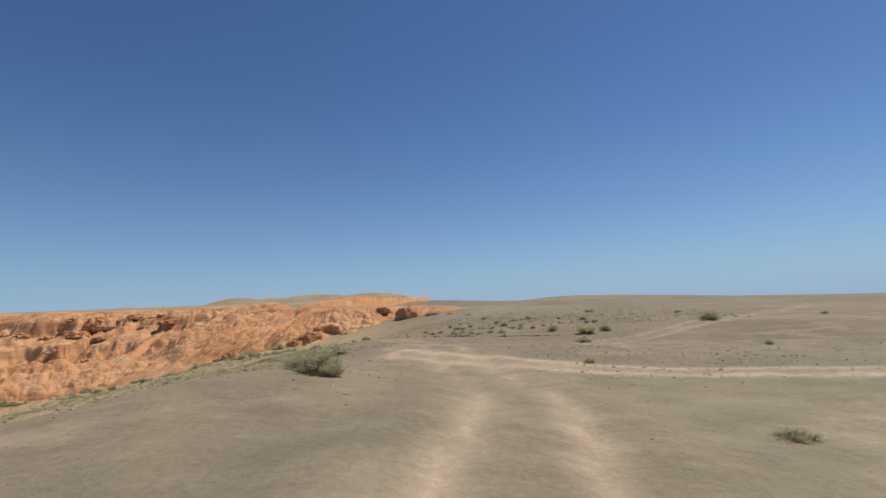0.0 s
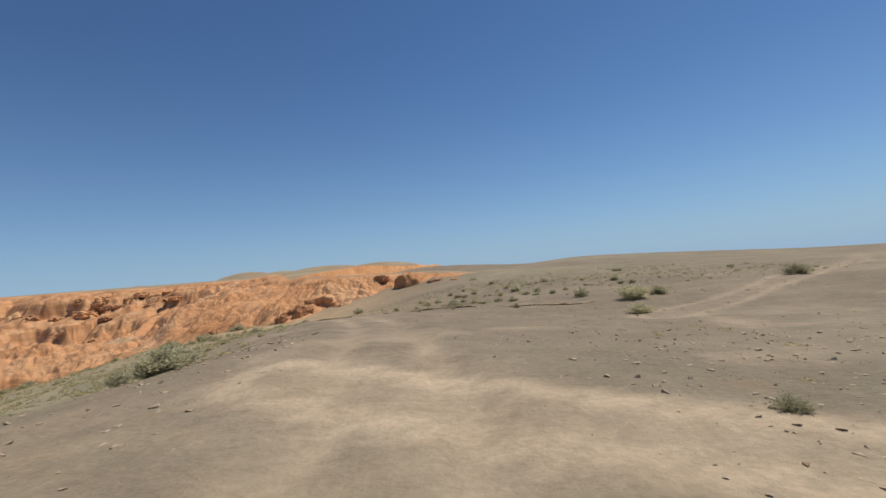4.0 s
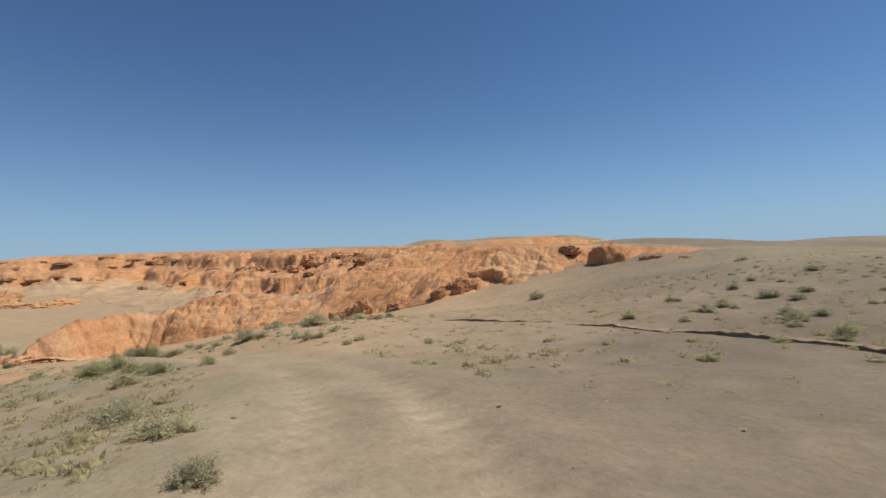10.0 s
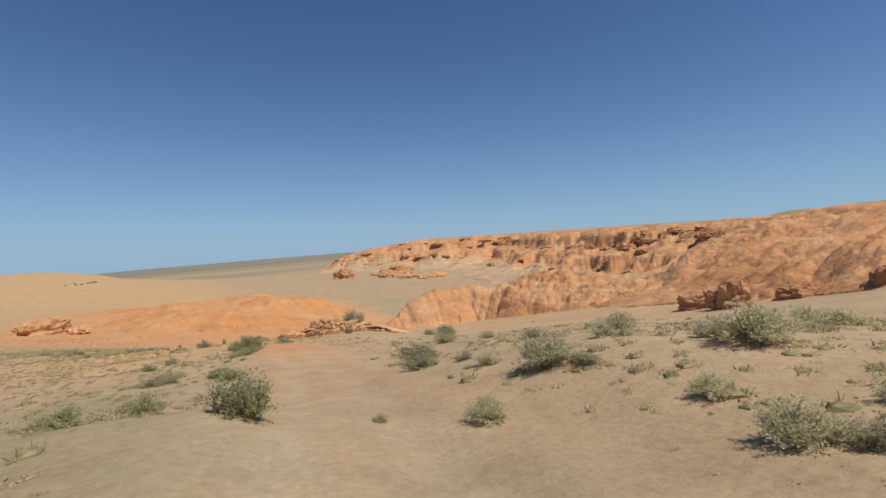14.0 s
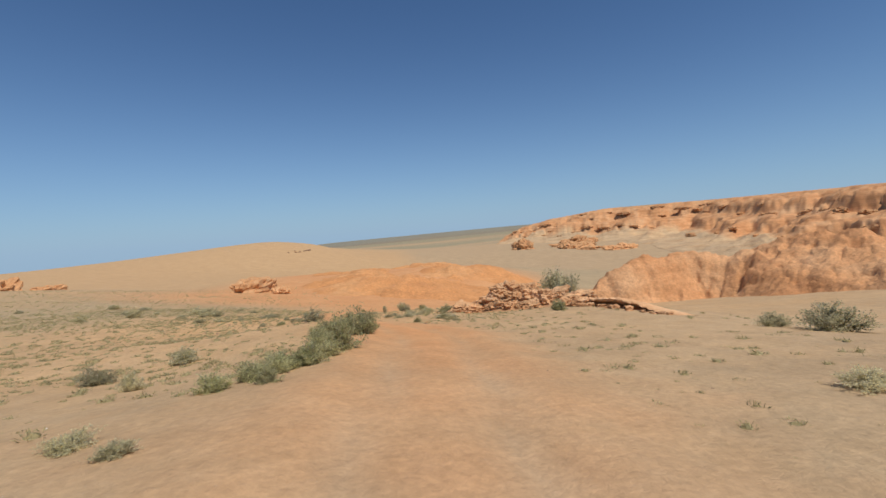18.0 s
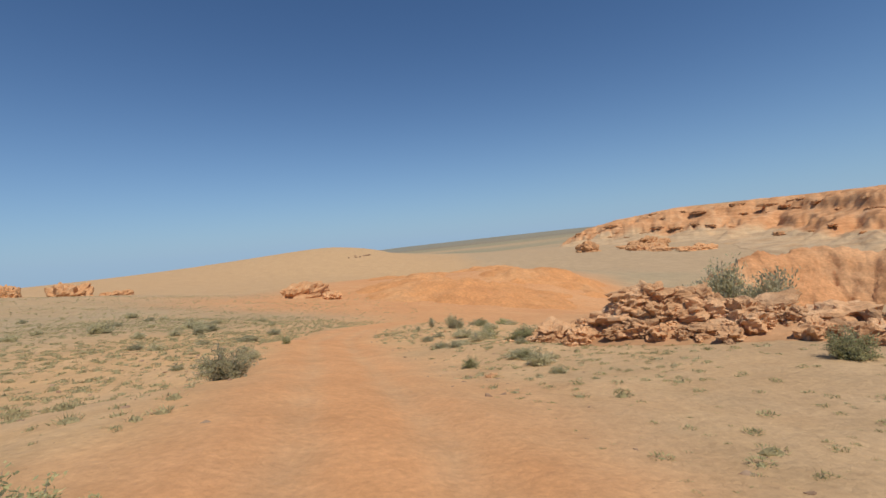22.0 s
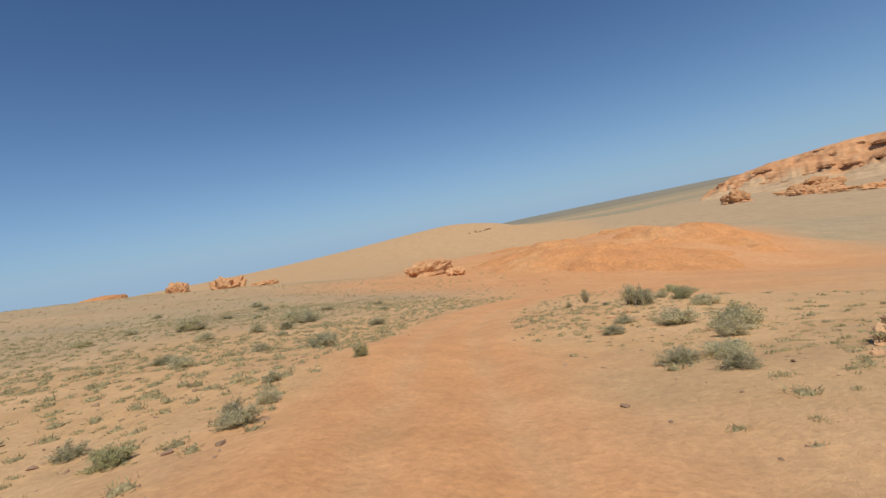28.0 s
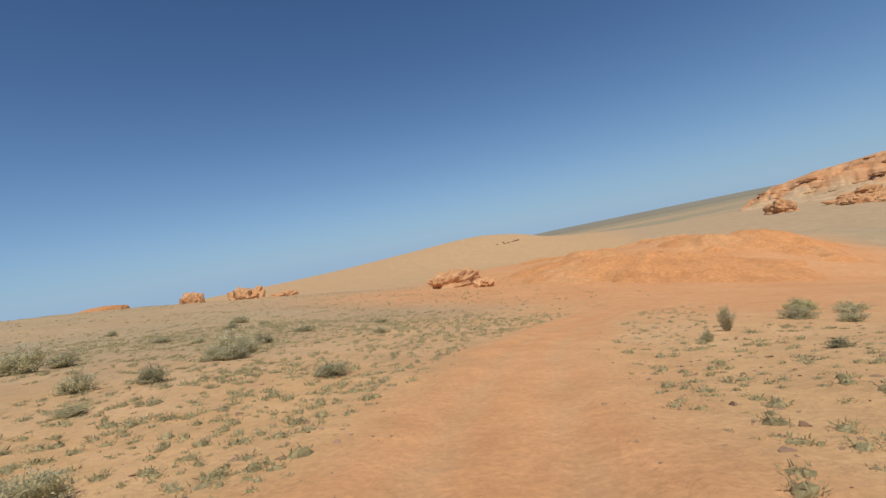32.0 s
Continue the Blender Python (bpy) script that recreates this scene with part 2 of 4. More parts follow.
VALLEY = [(-63, 63.5, -10.8), (-59.5, 66, -10.6), (-85.4, 55.2, -13.9), (-103, 56, -17.2), (-80.3, 56.4, -13.6), (-70, 58, -11.9), (-63.7, 48.4, -11.2), (-94, 24, -13.6), (-105, 26, -14.9), (-123, -15, -14.4), (-150, -58, -12.2), (-131, -60, -10.7), (-172, -82, -13.2),
          (-259, -35, -25.5), (-209, 22, -25.0), (-248, 87, -26.0), (-225, 65, -25.2), (-270, 98, -25.6), (-302, 103, -28.5), (-240, 125, -36), (-380, 48, -32.5), (-398, 121, -35), (-190, 104, -33), (-284, 161, -42),
          (-54, 105, -12.5), (-75, 90, -15.5), (-100, 70, -18.5), (-120, 140, -22), (-45, 80, -10.5), (-230, -110, -18), (-160, -200, -17.5), (-60, -60, -8.0), (-116, -80, -10.2)]
# banks and hollows close to the lane
MARKS = [(-52.4, 52.0, -9.45), (-48.6, 50.4, -9.1), (-50.5, 48.3, -9.4), (-63.7, 48.0, -11.0), (-67.9, 54.2, -11.65), (-70.1, 54.6, -11.85), (-84.8, 30.9, -12.65), (-69.2, 46.9, -11.55),
         (-87.0, 53.5, -14.6), (-89.4, 35.6, -13.7), (-81.4, 39.0, -12.75), (-75.5, 44.4, -12.3), (-57.0, 71.5, -11.2)]
HILLS = [(-450, 130, -46), (-470, 60, -46), (-462, 268, -45), (-654, 298, -44), (-780, 278, -46), (-720, -100, -9), (-646, -177, -16.5), (-555, -275, -25), (-430, -280, -27),
         (-750, -43, -18), (-790, -10, -34), (-520, -60, -36), (-400, -100, -31), (-900, -120, -16), (-900, -300, -34)]
FAR = [(-1768, 237, -74), (-1500, -60, -70), (-2500, 300, -62), (-2500, -300, -76), (-3800, 1200, -8), (-4300, 500, -34), (-4400, -460, -70), (-4000, -2200, -210), (-2500, -1500, -130),
       (-1250, 560, -46), (-250, 300, -38), (-600, 460, -44), (700, 800, -24), (1300, 1500, -34), (2300, 2600, -66), (3000, 500, -90), (0, -1500, -30), (400, 1500, -4),
       (-1500, 3500, 20), (-200, 1500, 0), (-1500, -3500, -170)]
spots = np.array(spots + SLOPE + VALLEY + MARKS + HILLS + FAR)


def net(px, py, soft):
    return np.sqrt(px * px + py * py + soft * soft)


KNOTS = spots[:, :2]
reach = 2.0 + 0.03 * np.hypot(KNOTS[:, 0] + 35, KNOTS[:, 1] - 45)
gaps = KNOTS[:, None, :] - KNOTS[None, :, :]
system = net(gaps[..., 0], gaps[..., 1], reach[None, :]) + np.eye(len(KNOTS)) * -0.35
WEIGHTS = np.linalg.solve(system, spots[:, 2] + 12.0)


def land(x, y):
    """The lie of the land without its small relief."""
    z = np.full(np.shape(x), -12.0)
    for (kx, ky), w, s in zip(KNOTS, WEIGHTS, reach):
        z = z + w * net(x - kx, y - ky, s)
    return z


ROAD = np.array([tuple(g)[:2] for g in road] + [a[:2] for a in ahead])


def road_distance(x, y):
    """How far a place lies to the side of the road's middle line."""
    d = np.full(np.shape(x), 1e9)
    for (ax, ay), (bx, by) in zip(ROAD[:-1], ROAD[1:]):
        vx, vy = bx - ax, by - ay
        t = np.clip(((x - ax) * vx + (y - ay) * vy) / (vx * vx + vy * vy + 1e-9), 0, 1)
        d = np.minimum(d, np.hypot(x - ax - t * vx, y - ay - t * vy))
    return d


def relief(x, y):
    d = road_distance(x, y)
    off = smooth(1.5, 5.0, d)
    hollow = -0.5 * np.exp(-(((x + 290) / 125) ** 2 + ((y - 66) / 55) ** 2) ** 4)
    return hollow + 0.10 * off * fbm(x * 0.25, y * 0.25, 4, 3) + 0.045 * fbm(x * 1.1, y * 1.1, 3, 8) * (0.25 + 0.75 * off) - 0.07 * np.exp(-((d - 0.8) / 0.3) ** 2) + 0.06 * np.exp(-((d - 1.75) / 0.4) ** 2)


def ground_z(x, y):
    x, y = np.asarray(x, float), np.asarray(y, float)
    return land(x, y) + relief(x, y)


def spaced(lo, hi, step, grow, end_lo, end_hi):
    mid = list(np.arange(lo, hi + step, step))
    out, s, v = [], step, hi + step
    while v < end_hi:
        s *= grow
        v += s
        out.append(v)
    left, s, v = [], step, lo
    while v > end_lo:
        s *= grow
        v -= s
        left.append(v)
    return np.array(left[::-1] + mid + out)


def sheet(name, gx, gy, gz, material, label, category, kind="structure", **layers):
    """A surface from a grid of places."""
    ny, nx = gz.shape
    me = bpy.data.meshes.new(name)
    i = np.arange(nx * ny).reshape(ny, nx)
    quads = np.stack([i[:-1, :-1], i[:-1, 1:], i[1:, 1:], i[1:, :-1]], -1).reshape(-1, 4)
    me.vertices.add(nx * ny)
    me.vertices.foreach_set("co", np.stack([gx, gy, gz], -1).reshape(-1).astype(np.float32))
    me.loops.add(quads.size)
    me.loops.foreach_set("vertex_index", quads.reshape(-1).astype(np.int32))
    me.polygons.add(len(quads))
    me.polygons.foreach_set("loop_start", np.arange(0, quads.size, 4).astype(np.int32))
    me.polygons.foreach_set("use_smooth", np.ones(len(quads), bool))
    me.update(calc_edges=True)
    me.materials.append(material)
    for layer, values in layers.items():
        me.attributes.new(layer, "FLOAT", "POINT").data.foreach_set("value", np.clip(values, 0, 1).reshape(-1).astype(np.float32))
    return tagged(new(name, me), label, category, "", kind)


def tan_soil(x, y):
    """Warm tan soil below the grey gravel slope, out to the far plain."""
    patch = fbm(x * 0.04, y * 0.04, 4, 23)
    strip = np.exp(-((x + 1780 + 60 * patch) / 70) ** 2) * smooth(-200, 0, y)
    return np.maximum(smooth(8, -34, x + 12 * patch + 0.12 * np.maximum(y - 60, 0)) * smooth(-3000, -1900, x), strip)


def sandiness(x, y):
    """Orange sand down in the valley, strongest beside the track."""
    patch = fbm(x * 0.05, y * 0.05, 4, 21)
    low = smooth(-30, -72, x + 10 * patch) * (0.32 + 0.40 * np.exp(-((y - 48) / 13) ** 2) + 0.3 * patch) * smooth(-330, -200, x)
    far_tan = smooth(-160, -300, x) * smooth(-1100, -800, x) * smooth(120, 60, y) * 0.45
    return np.maximum(low, far_tan)


def scrubby(x, y):
    """Where thin grey-green growth tints the soil: the open slope beside the track and the far plain."""
    patch = fbm(x * 0.02, y * 0.02, 5, 27)
    plain = smooth(-900, -2300, x) * (0.62 + 1.3 * fbm(x * 0.0035, y * 0.0009, 4, 29)) * (1 - np.exp(-((x + 1780 + 60 * fbm(x * 0.04, y * 0.04, 4, 23)) / 70) ** 2) * smooth(-200, 0, y))
    slope_side = smooth(-58, -85, x) * smooth(44, 24, y) * smooth(-190, -140, x) * (0.34 + 0.4 * patch)
    bottom = np.exp(-(((x + 165) / 45) ** 2 + ((y - 18) / 20) ** 2) ** 2) * 0.4 + np.exp(-(((x + 330) / 120) ** 2 + ((y - 170) / 45) ** 2) ** 2) * (0.3 + 0.4 * patch)
    high = smooth(-20, 10, x) * (0.16 + 0.5 * patch)
    beside = smooth(-4, -9, x) * smooth(-42, -30, x) * smooth(53, 46, y) * smooth(4, 16, y) * (0.42 + 0.5 * fbm(x * 0.15, y * 0.15, 4, 28))
    return np.maximum(np.maximum(plain, slope_side), np.maximum(np.maximum(bottom, beside), high + 0.10 * smooth(0, 20, x)))


def rusty(x, y):
    """Orange earth: the hill across the valley, the bank before it, and the worn lane."""
    edge = 0.35 * fbm(x / 60, y / 60, 4, 61)
    hill = np.exp(-((((x + 275) / 158) ** 2 + ((y - 60) / 84) ** 2) * (1 + edge)) ** 3)
    bank = np.exp(-((((x + 222) / 46) ** 2 + ((y - 22) / 38) ** 2) * (1 + edge)) ** 2)
    near = np.exp(-(((x + 150) / 50) ** 2 + ((y - 62) / 26) ** 2) ** 2) * 0.7
    lane = np.exp(-(road_distance(x, y) / (2.7 + 0.9 * fbm(x * 0.3, y * 0.3, 3, 62))) ** 2.6) * (0.22 * smooth(-12, -34, x) + 0.60 * smooth(-34, -58, x)) * (1 - 0.4 * np.exp(-((road_distance(x, y) - 0.8) / 0.3) ** 2))
    return np.maximum(np.maximum(hill * 0.85, bank * 0.8), np.maximum(near, lane))


def track_wear(x, y):
    """Bare packed lanes where wheels have run."""
    d = road_distance(x, y)
    wheels = np.exp(-((d - 0.8) / 0.28) ** 2) * (0.55 + 0.5 * fbm(x * 0.15, y * 0.15, 3, 93)) * (1 - 0.6 * smooth(-34, -56, x))
    lane = np.exp(-(d / 2.0) ** 4) * (0.16 + 0.2 * fbm(x * 0.4, y * 0.4, 3, 91))
    # older lanes that cross the slope
    for line, keep in ((((-1.5, 19.2), (5.4, 15.5), (10.6, 12.2), (24, 4.0), (60, -16)), 1.0), (((10, 32), (38, 56), (84, 110)), 0.4), (((31, 27), (43, 45)), 0.9)):
        e = np.full(np.shape(x), 1e9)
        for (ax, ay), (bx, by) in zip(line[:-1], line[1:]):
            vx, vy = bx - ax, by - ay
            t = np.clip(((x - ax) * vx + (y - ay) * vy) / (vx * vx + vy * vy), 0, 1)
            e = np.minimum(e, np.hypot(x - ax - t * vx, y - ay - t * vy))
        e = e + 0.5 * value_noise(x * 0.12, y * 0.12, 5)
        wheels = np.maximum(wheels, np.maximum(np.exp(-((np.abs(e) - 0.75) / 0.36) ** 2), 0.35 * np.exp(-(e / 1.3) ** 4)) * keep)
    # bare blown patches on the high slope
    bare = smooth(0.22, 0.5, fbm(x * 0.30, y * 0.30, 4, 97)) * smooth(-22, -12, x) * smooth(60, 20, np.abs(y - 20)) * 0.30
    wheels = np.maximum(wheels, bare)
    return np.maximum(wheels, lane)


xs = spaced(-105, 24, 0.4, 1.034, -4700, 3200)
ys = spaced(-2, 72, 0.4, 1.034, -4000, 4000)
GX, GY = np.meshgrid(xs, ys)
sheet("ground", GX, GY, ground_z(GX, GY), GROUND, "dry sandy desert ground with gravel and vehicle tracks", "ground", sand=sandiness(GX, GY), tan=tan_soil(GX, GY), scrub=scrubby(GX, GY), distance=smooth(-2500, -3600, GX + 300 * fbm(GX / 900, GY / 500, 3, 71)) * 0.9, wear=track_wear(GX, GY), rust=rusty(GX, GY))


# the rough orange hill across the valley, on a finer net
def hill_z(x, y):
    inside = np.exp(-(((x + 292) / 128) ** 2 + ((y - 66) / 60) ** 2) ** 3)
    lumps = 4.4 * (0.25 - fbm(x / 42, y / 42, 5, 33, 0.52, ridged=True)) + 1.5 * fbm(x / 8, y / 8, 5, 36, 0.55)
    crags = np.maximum(fbm(x / 16, y / 16, 4, 39), 0.25) * 5.0 - 1.25
    return land(x, y) - 2.0 + inside * (2.4 + lumps + crags * smooth(0.1, 0.6, fbm(x / 60, y / 60, 3, 41) + 0.2))


HX, HY = np.meshgrid(np.arange(-440, -150, 0.75), np.arange(-10, 142, 0.75))
sheet("orange_hill", HX, HY, hill_z(HX, HY), EARTH, "rough hill of crumbling orange earth across the valley", "hill")



# ---- the badlands: plateau edge, near bluff, low ridge ----
def along(line, x, y):
    """Signed distance to a line of stations (positive on its left hand) and the stations' further numbers at the nearest place."""
    line = np.array(line, float)
    best = np.full(x.shape, 1e12)
    side = np.zeros(x.shape)
    vals = [np.zeros(x.shape) for _ in range(line.shape[1] - 2)]
    place = np.zeros(x.shape)
    run = 0.0
    for p, q in zip(line[:-1], line[1:]):
        vx, vy = q[0] - p[0], q[1] - p[1]
        ln = math.hypot(vx, vy)
        t = np.clip(((x - p[0]) * vx + (y - p[1]) * vy) / ln ** 2, 0, 1)
        ox, oy = x - p[0] - t * vx, y - p[1] - t * vy
        d = np.hypot(ox, oy)
        near = d < best
        best = np.where(near, d, best)
        side = np.where(near, np.sign((vx * oy - vy * ox)), side)
        place = np.where(near, run + t * ln, place)
        for k in range(len(vals)):
            vals[k] = np.where(near, p[k + 2] + t * (q[k + 2] - p[k + 2]), vals[k])
        run += ln
    return best * side, place, vals


# plateau edge: x, y, top, foot, width of the slope below the edge
EDGE = [(-1275, 352, -58, -62, 50), (-1262, 375, -34, -56, 70), (-1230, 420, -11, -48, 110), (-1180, 470, 6, -46, 120), (-1050, 560, 21, -44, 130), (-870, 690, 22, -42, 140), (-600, 600, 17, -40, 130), (-420, 500, 13, -36, 110),
        (-300, 425, 9.5, -34, 95), (-215, 395, 8, -31, 85), (-150, 330, 6.5, -27, 75), (-90, 240, 6.0, -22, 60), (-52, 152, 1.9, -13.5, 30), (-28, 121, 0.8, -8, 14), (-8, 121, 0.0, -5.2, 13), (4, 114, -1.2, -3.6, 8), (12, 107, -2.4, -3.2, 6)]
# low ridge: x, y, crest, half width
RIDGE = [(-136, 96, -23, 4), (-137, 103, -18.0, 8), (-138, 111, -14.8, 12), (-139, 123, -14.2, 14), (-134, 130, -15.4, 16), (-128, 134, -12.8, 20), (-117, 138, -11.1, 24), (-100, 142, -11.0, 24), (-82, 140, -11.6, 18), (-66, 132, -13.8, 8)]
# spurs that run down from the plateau edge
SPURS = [[(-40, 138, 0.5, 12), (-44, 118, -4.5, 9), (-47, 106, -10.5, 5)], [(-70, 190, 1, 20), (-78, 160, -7, 14), (-80, 142, -13, 8)],
         [(-125, 270, 2, 28), (-120, 215, -9, 20), (-118, 180, -17, 12)], [(-190, 350, 2, 35), (-180, 290, -12, 26), (-172, 250, -22, 14)],
         [(-560, 520, -4, 40), (-520, 440, -22, 32), (-500, 400, -34, 18)], [(-820, 600, 0, 50), (-760, 500, -22, 40), (-740, 460, -36, 22)]]


def crest(line, x, y, seed, size):
    d, s, (top, half) = along(line, x, y)
    half = half * (1 + 0.25 * fbm(x / size, y / size, 4, seed))
    f = np.clip(1 - np.abs(d) / np.maximum(half, 0.5), 0, 1)
    rough = fbm(x / (size * 0.35), y / (size * 0.35), 5, seed + 9, ridged=True)
    return top, f, rough


def badlands(x, y):
    low = land(x, y)
    far = np.hypot(x + 20, y - 45)
    warp_size = np.clip(far * 0.16, 7, 60)
    d, s, (top, foot, width) = along(EDGE, x, y)
    u = d / width
    wide = width * 1.5
    u = d / wide
    # rounded lobes with narrow gullies between them
    lobe = -fbm(x / (width * 0.75), y / (width * 0.75), 4, 40, 0.45, ridged=True)
    knob = -fbm(x / (width * 0.25), y / (width * 0.25), 4, 45, 0.5, ridged=True)
    fine = fbm(x / (width * 0.09), y / (width * 0.09), 4, 50)
    mask = smooth(1.1, 0.1, np.abs(u + 0.5))
    u = u + ((0.17 - 0.05 * smooth(30, 80, width)) * (lobe + 0.15) + 0.02 * knob + 0.10 * fbm(x / (width * 0.4), y / (width * 0.4), 4, 47)) * mask
    q = np.clip(u + 1, 0, 1.25)
    # ribs and recesses worn into the bands of rock
    rock = (smooth(0.36, 0.47, q) * smooth(0.62, 0.54, q) + smooth(0.64, 0.74, q) * smooth(1.0, 0.88, q)) * smooth(25, 60, width)
    rib = fbm(s / (width * 0.085), d / (width * 0.5), 4, 52, 0.55, ridged=True)
    u = u + (0.022 * rib - 0.06 * smooth(0.1, 0.5, fbm(s / (width * 0.2), d / (width * 0.3), 3, 54)) + 0.03 * fbm(x / (width * 0.12), y / (width * 0.12), 4, 53)) * rock
    q = np.clip(u + 1, 0, 1.25)
    near_side = smooth(60, 25, width)
    # near at hand even rounded slopes; farther on scree, a band of rock, a bench and an upper band
    even = np.interp(q, [0, 0.2, 0.4, 0.6, 0.8, 0.95, 1.1, 1.25], [0, 0.13, 0.33, 0.54, 0.76, 0.92, 0.985, 1.0])
    banded = np.interp(q, [0, 0.30, 0.46, 0.53, 0.72, 0.80, 0.98, 1.25], [0, 0.16, 0.28, 0.47, 0.60, 0.82, 0.97, 1.0])
    prof = even * near_side + banded * (1 - near_side)
    foot = np.minimum(np.minimum(foot, top - 0.5), low)
    z = np.where(q > 0, foot + (top - foot) * prof, low - 3)
    z = z + (top - foot) * (0.035 * fine + 0.025 * knob + 0.05 * lobe + 0.05 * fbm(x / (width * 0.3), y / (width * 0.3), 4, 48)) * smooth(0.05, 0.4, q) * smooth(1.1, 0.8, q)
    crumbs = fbm(x / (width * 0.045), y / (width * 0.045), 4, 56, 0.6)
    z = z + (top - foot) * (0.022 * crumbs - 0.03 * smooth(0.12, 0.4, fbm(x / (width * 0.06), y / (width * 0.06), 3, 58))) * smooth(0.2, 0.5, q) * smooth(1.08, 0.9, q) * (0.4 + 0.6 * rock + 0.3 * near_side)
    z = np.where(q > 1.0, z + 0.006 * np.maximum(d, 0) * smooth(0, 60, d) * (x < -20), z)
    z = np.where(x > -45, z + (low - 0.4 - z) * smooth(2, 22, d), z)
    for k, line in enumerate([RIDGE] + SPURS):
        size = 17.0 if k == 0 else line[0][3] * 1.3
        t, f, rough = crest(line, x, y, 100 + 7 * k, size)
        body = low - 1.5 + (t - low + 1.5) * np.interp(f, [0, 0.2, 0.5, 0.75, 1.0], [0, 0.16, 0.52, 0.84, 1.0]) + ((1.3 * fbm(x / 6.5, y / 6.5, 3, 84) - 0.8 * rough + 1.5 * fbm(x / 14, y / 14, 3, 78) + 0.75 * fbm(x / 3.4, y / 3.4, 4, 77, 0.65) - 1.1 * smooth(0.15, 0.5, fbm(x / 4.2, y / 4.2, 3, 79)) - 0.5 * smooth(0.2, 0.5, fbm(x / 1.7, y / 1.7, 2, 81))) if k == 0 else -0.05 * size * rough) * smooth(0.05, 0.35, f)
        z = np.maximum(z, np.where(f > 0, body, -1e3))
    z = np.where(x > 11, np.minimum(z, low - 3), z)
    # a rounded hill on the plateau and a smaller one before it
    for hx, hy, hz, r in ((-489, 1116, 38, 75), (-330, 900, 27, 70), (-235, 870, 28.5, 105), (-130, 820, 25, 90), (-75, 250, 6.2, 26), (-640, 950, 24, 60)):
        z = np.maximum(z, np.where(np.hypot(x - hx, y - hy) < r * 1.3, hz - 16 * (np.hypot(x - hx, y - hy) / r) ** 2, -1e3))
    return z


az = np.radians(np.concatenate([np.arange(-22, -8, 0.4), np.arange(-8, 80, 0.125)]))
rad = 42.0 * np.exp(np.concatenate([np.arange(0, 1.5, 0.0042), np.arange(1.5, 3.5, 0.0085)]))
AZ, RD = np.meshgrid(az, rad)
BX, BY = -20 - np.sin(AZ) * RD, 45 + np.cos(AZ) * RD
BZ = badlands(BX, BY)
# sand lies on the gentle parts, thin grey soil on the plateau
step = np.hypot(np.gradient(BX, axis=0), np.gradient(BY, axis=0)), np.hypot(np.gradient(BX, axis=1), np.gradient(BY, axis=1))
tilt = np.hypot(np.gradient(BZ, axis=0) / step[0], np.gradient(BZ, axis=1) / step[1])
for _ in range(2):
    for axis in (0, 1):
        tilt = sum(np.roll(tilt, k, axis) for k in (-5, -3, -1, 1, 3, 5)) / 6
rim, _, (rim_top, _, rim_width) = along(EDGE, BX, BY)
patchy = fbm(BX / (0.6 * rim_width), BY / (0.6 * rim_width), 4, 64)
pale = smooth(0.60, 0.34, tilt + 0.16 * patchy) * smooth(22, 55, rim_width) * smooth(0.60, 0.46, rim / (1.5 * rim_width) + 1 + 0.12 * patchy)
plateau = smooth(0.02, 0.12, (rim + 0.05 * rim_width * patchy) / rim_width) * smooth(0.35, 0.15, tilt)
sheet("cliffs", BX, BY, BZ, ORANGE, "eroded orange sandstone cliffs and ridges along the valley", "cliff", pale=pale * 0.95, plateau=plateau)



# ---- helpers for things ----
def mesh_of(name, verts, faces, materials, smooth_shade=False, picks=None):
    me = bpy.data.meshes.new(name)
    me.from_pydata(verts, [], faces)
    for m in materials:
        me.materials.append(m)
    if picks is not None:
        me.polygons.foreach_set("material_index", np.array(picks, np.int32))
    if smooth_shade:
        me.polygons.foreach_set("use_smooth", np.ones(len(faces), bool))
    me.update()
    return me


def fast_mesh(name, verts, sides, material):
    """A mesh of separate faces, each with its own corners, from an array of corners in order."""
    me = bpy.data.meshes.new(name)
    n = len(verts)
    me.vertices.add(n)
    me.vertices.foreach_set("co", verts.reshape(-1).astype(np.float32))
    me.loops.add(n)
    me.loops.foreach_set("vertex_index", np.arange(n, dtype=np.int32))
    me.polygons.add(n // sides)
    me.polygons.foreach_set("loop_start", np.arange(0, n, sides).astype(np.int32))
    me.update(calc_edges=True)
    me.materials.append(material)
    return me


def part(name, me, parent, m=None, label=""):
    ob = new(name, me)
    ob.parent = parent
    if m is not None:
        ob.matrix_basis = m
    return tagged(ob, label) if label else ob


def stand(x, y, dz=0.0):
    """A point on the ground or on the cliffs above it."""
    z = max(float(ground_z(x, y)), float(badlands(np.array([x, 0.0]), np.array([y, 0.0]))[0]) if y > 70 else -1e9)
    return Vector((x, y, z + dz))


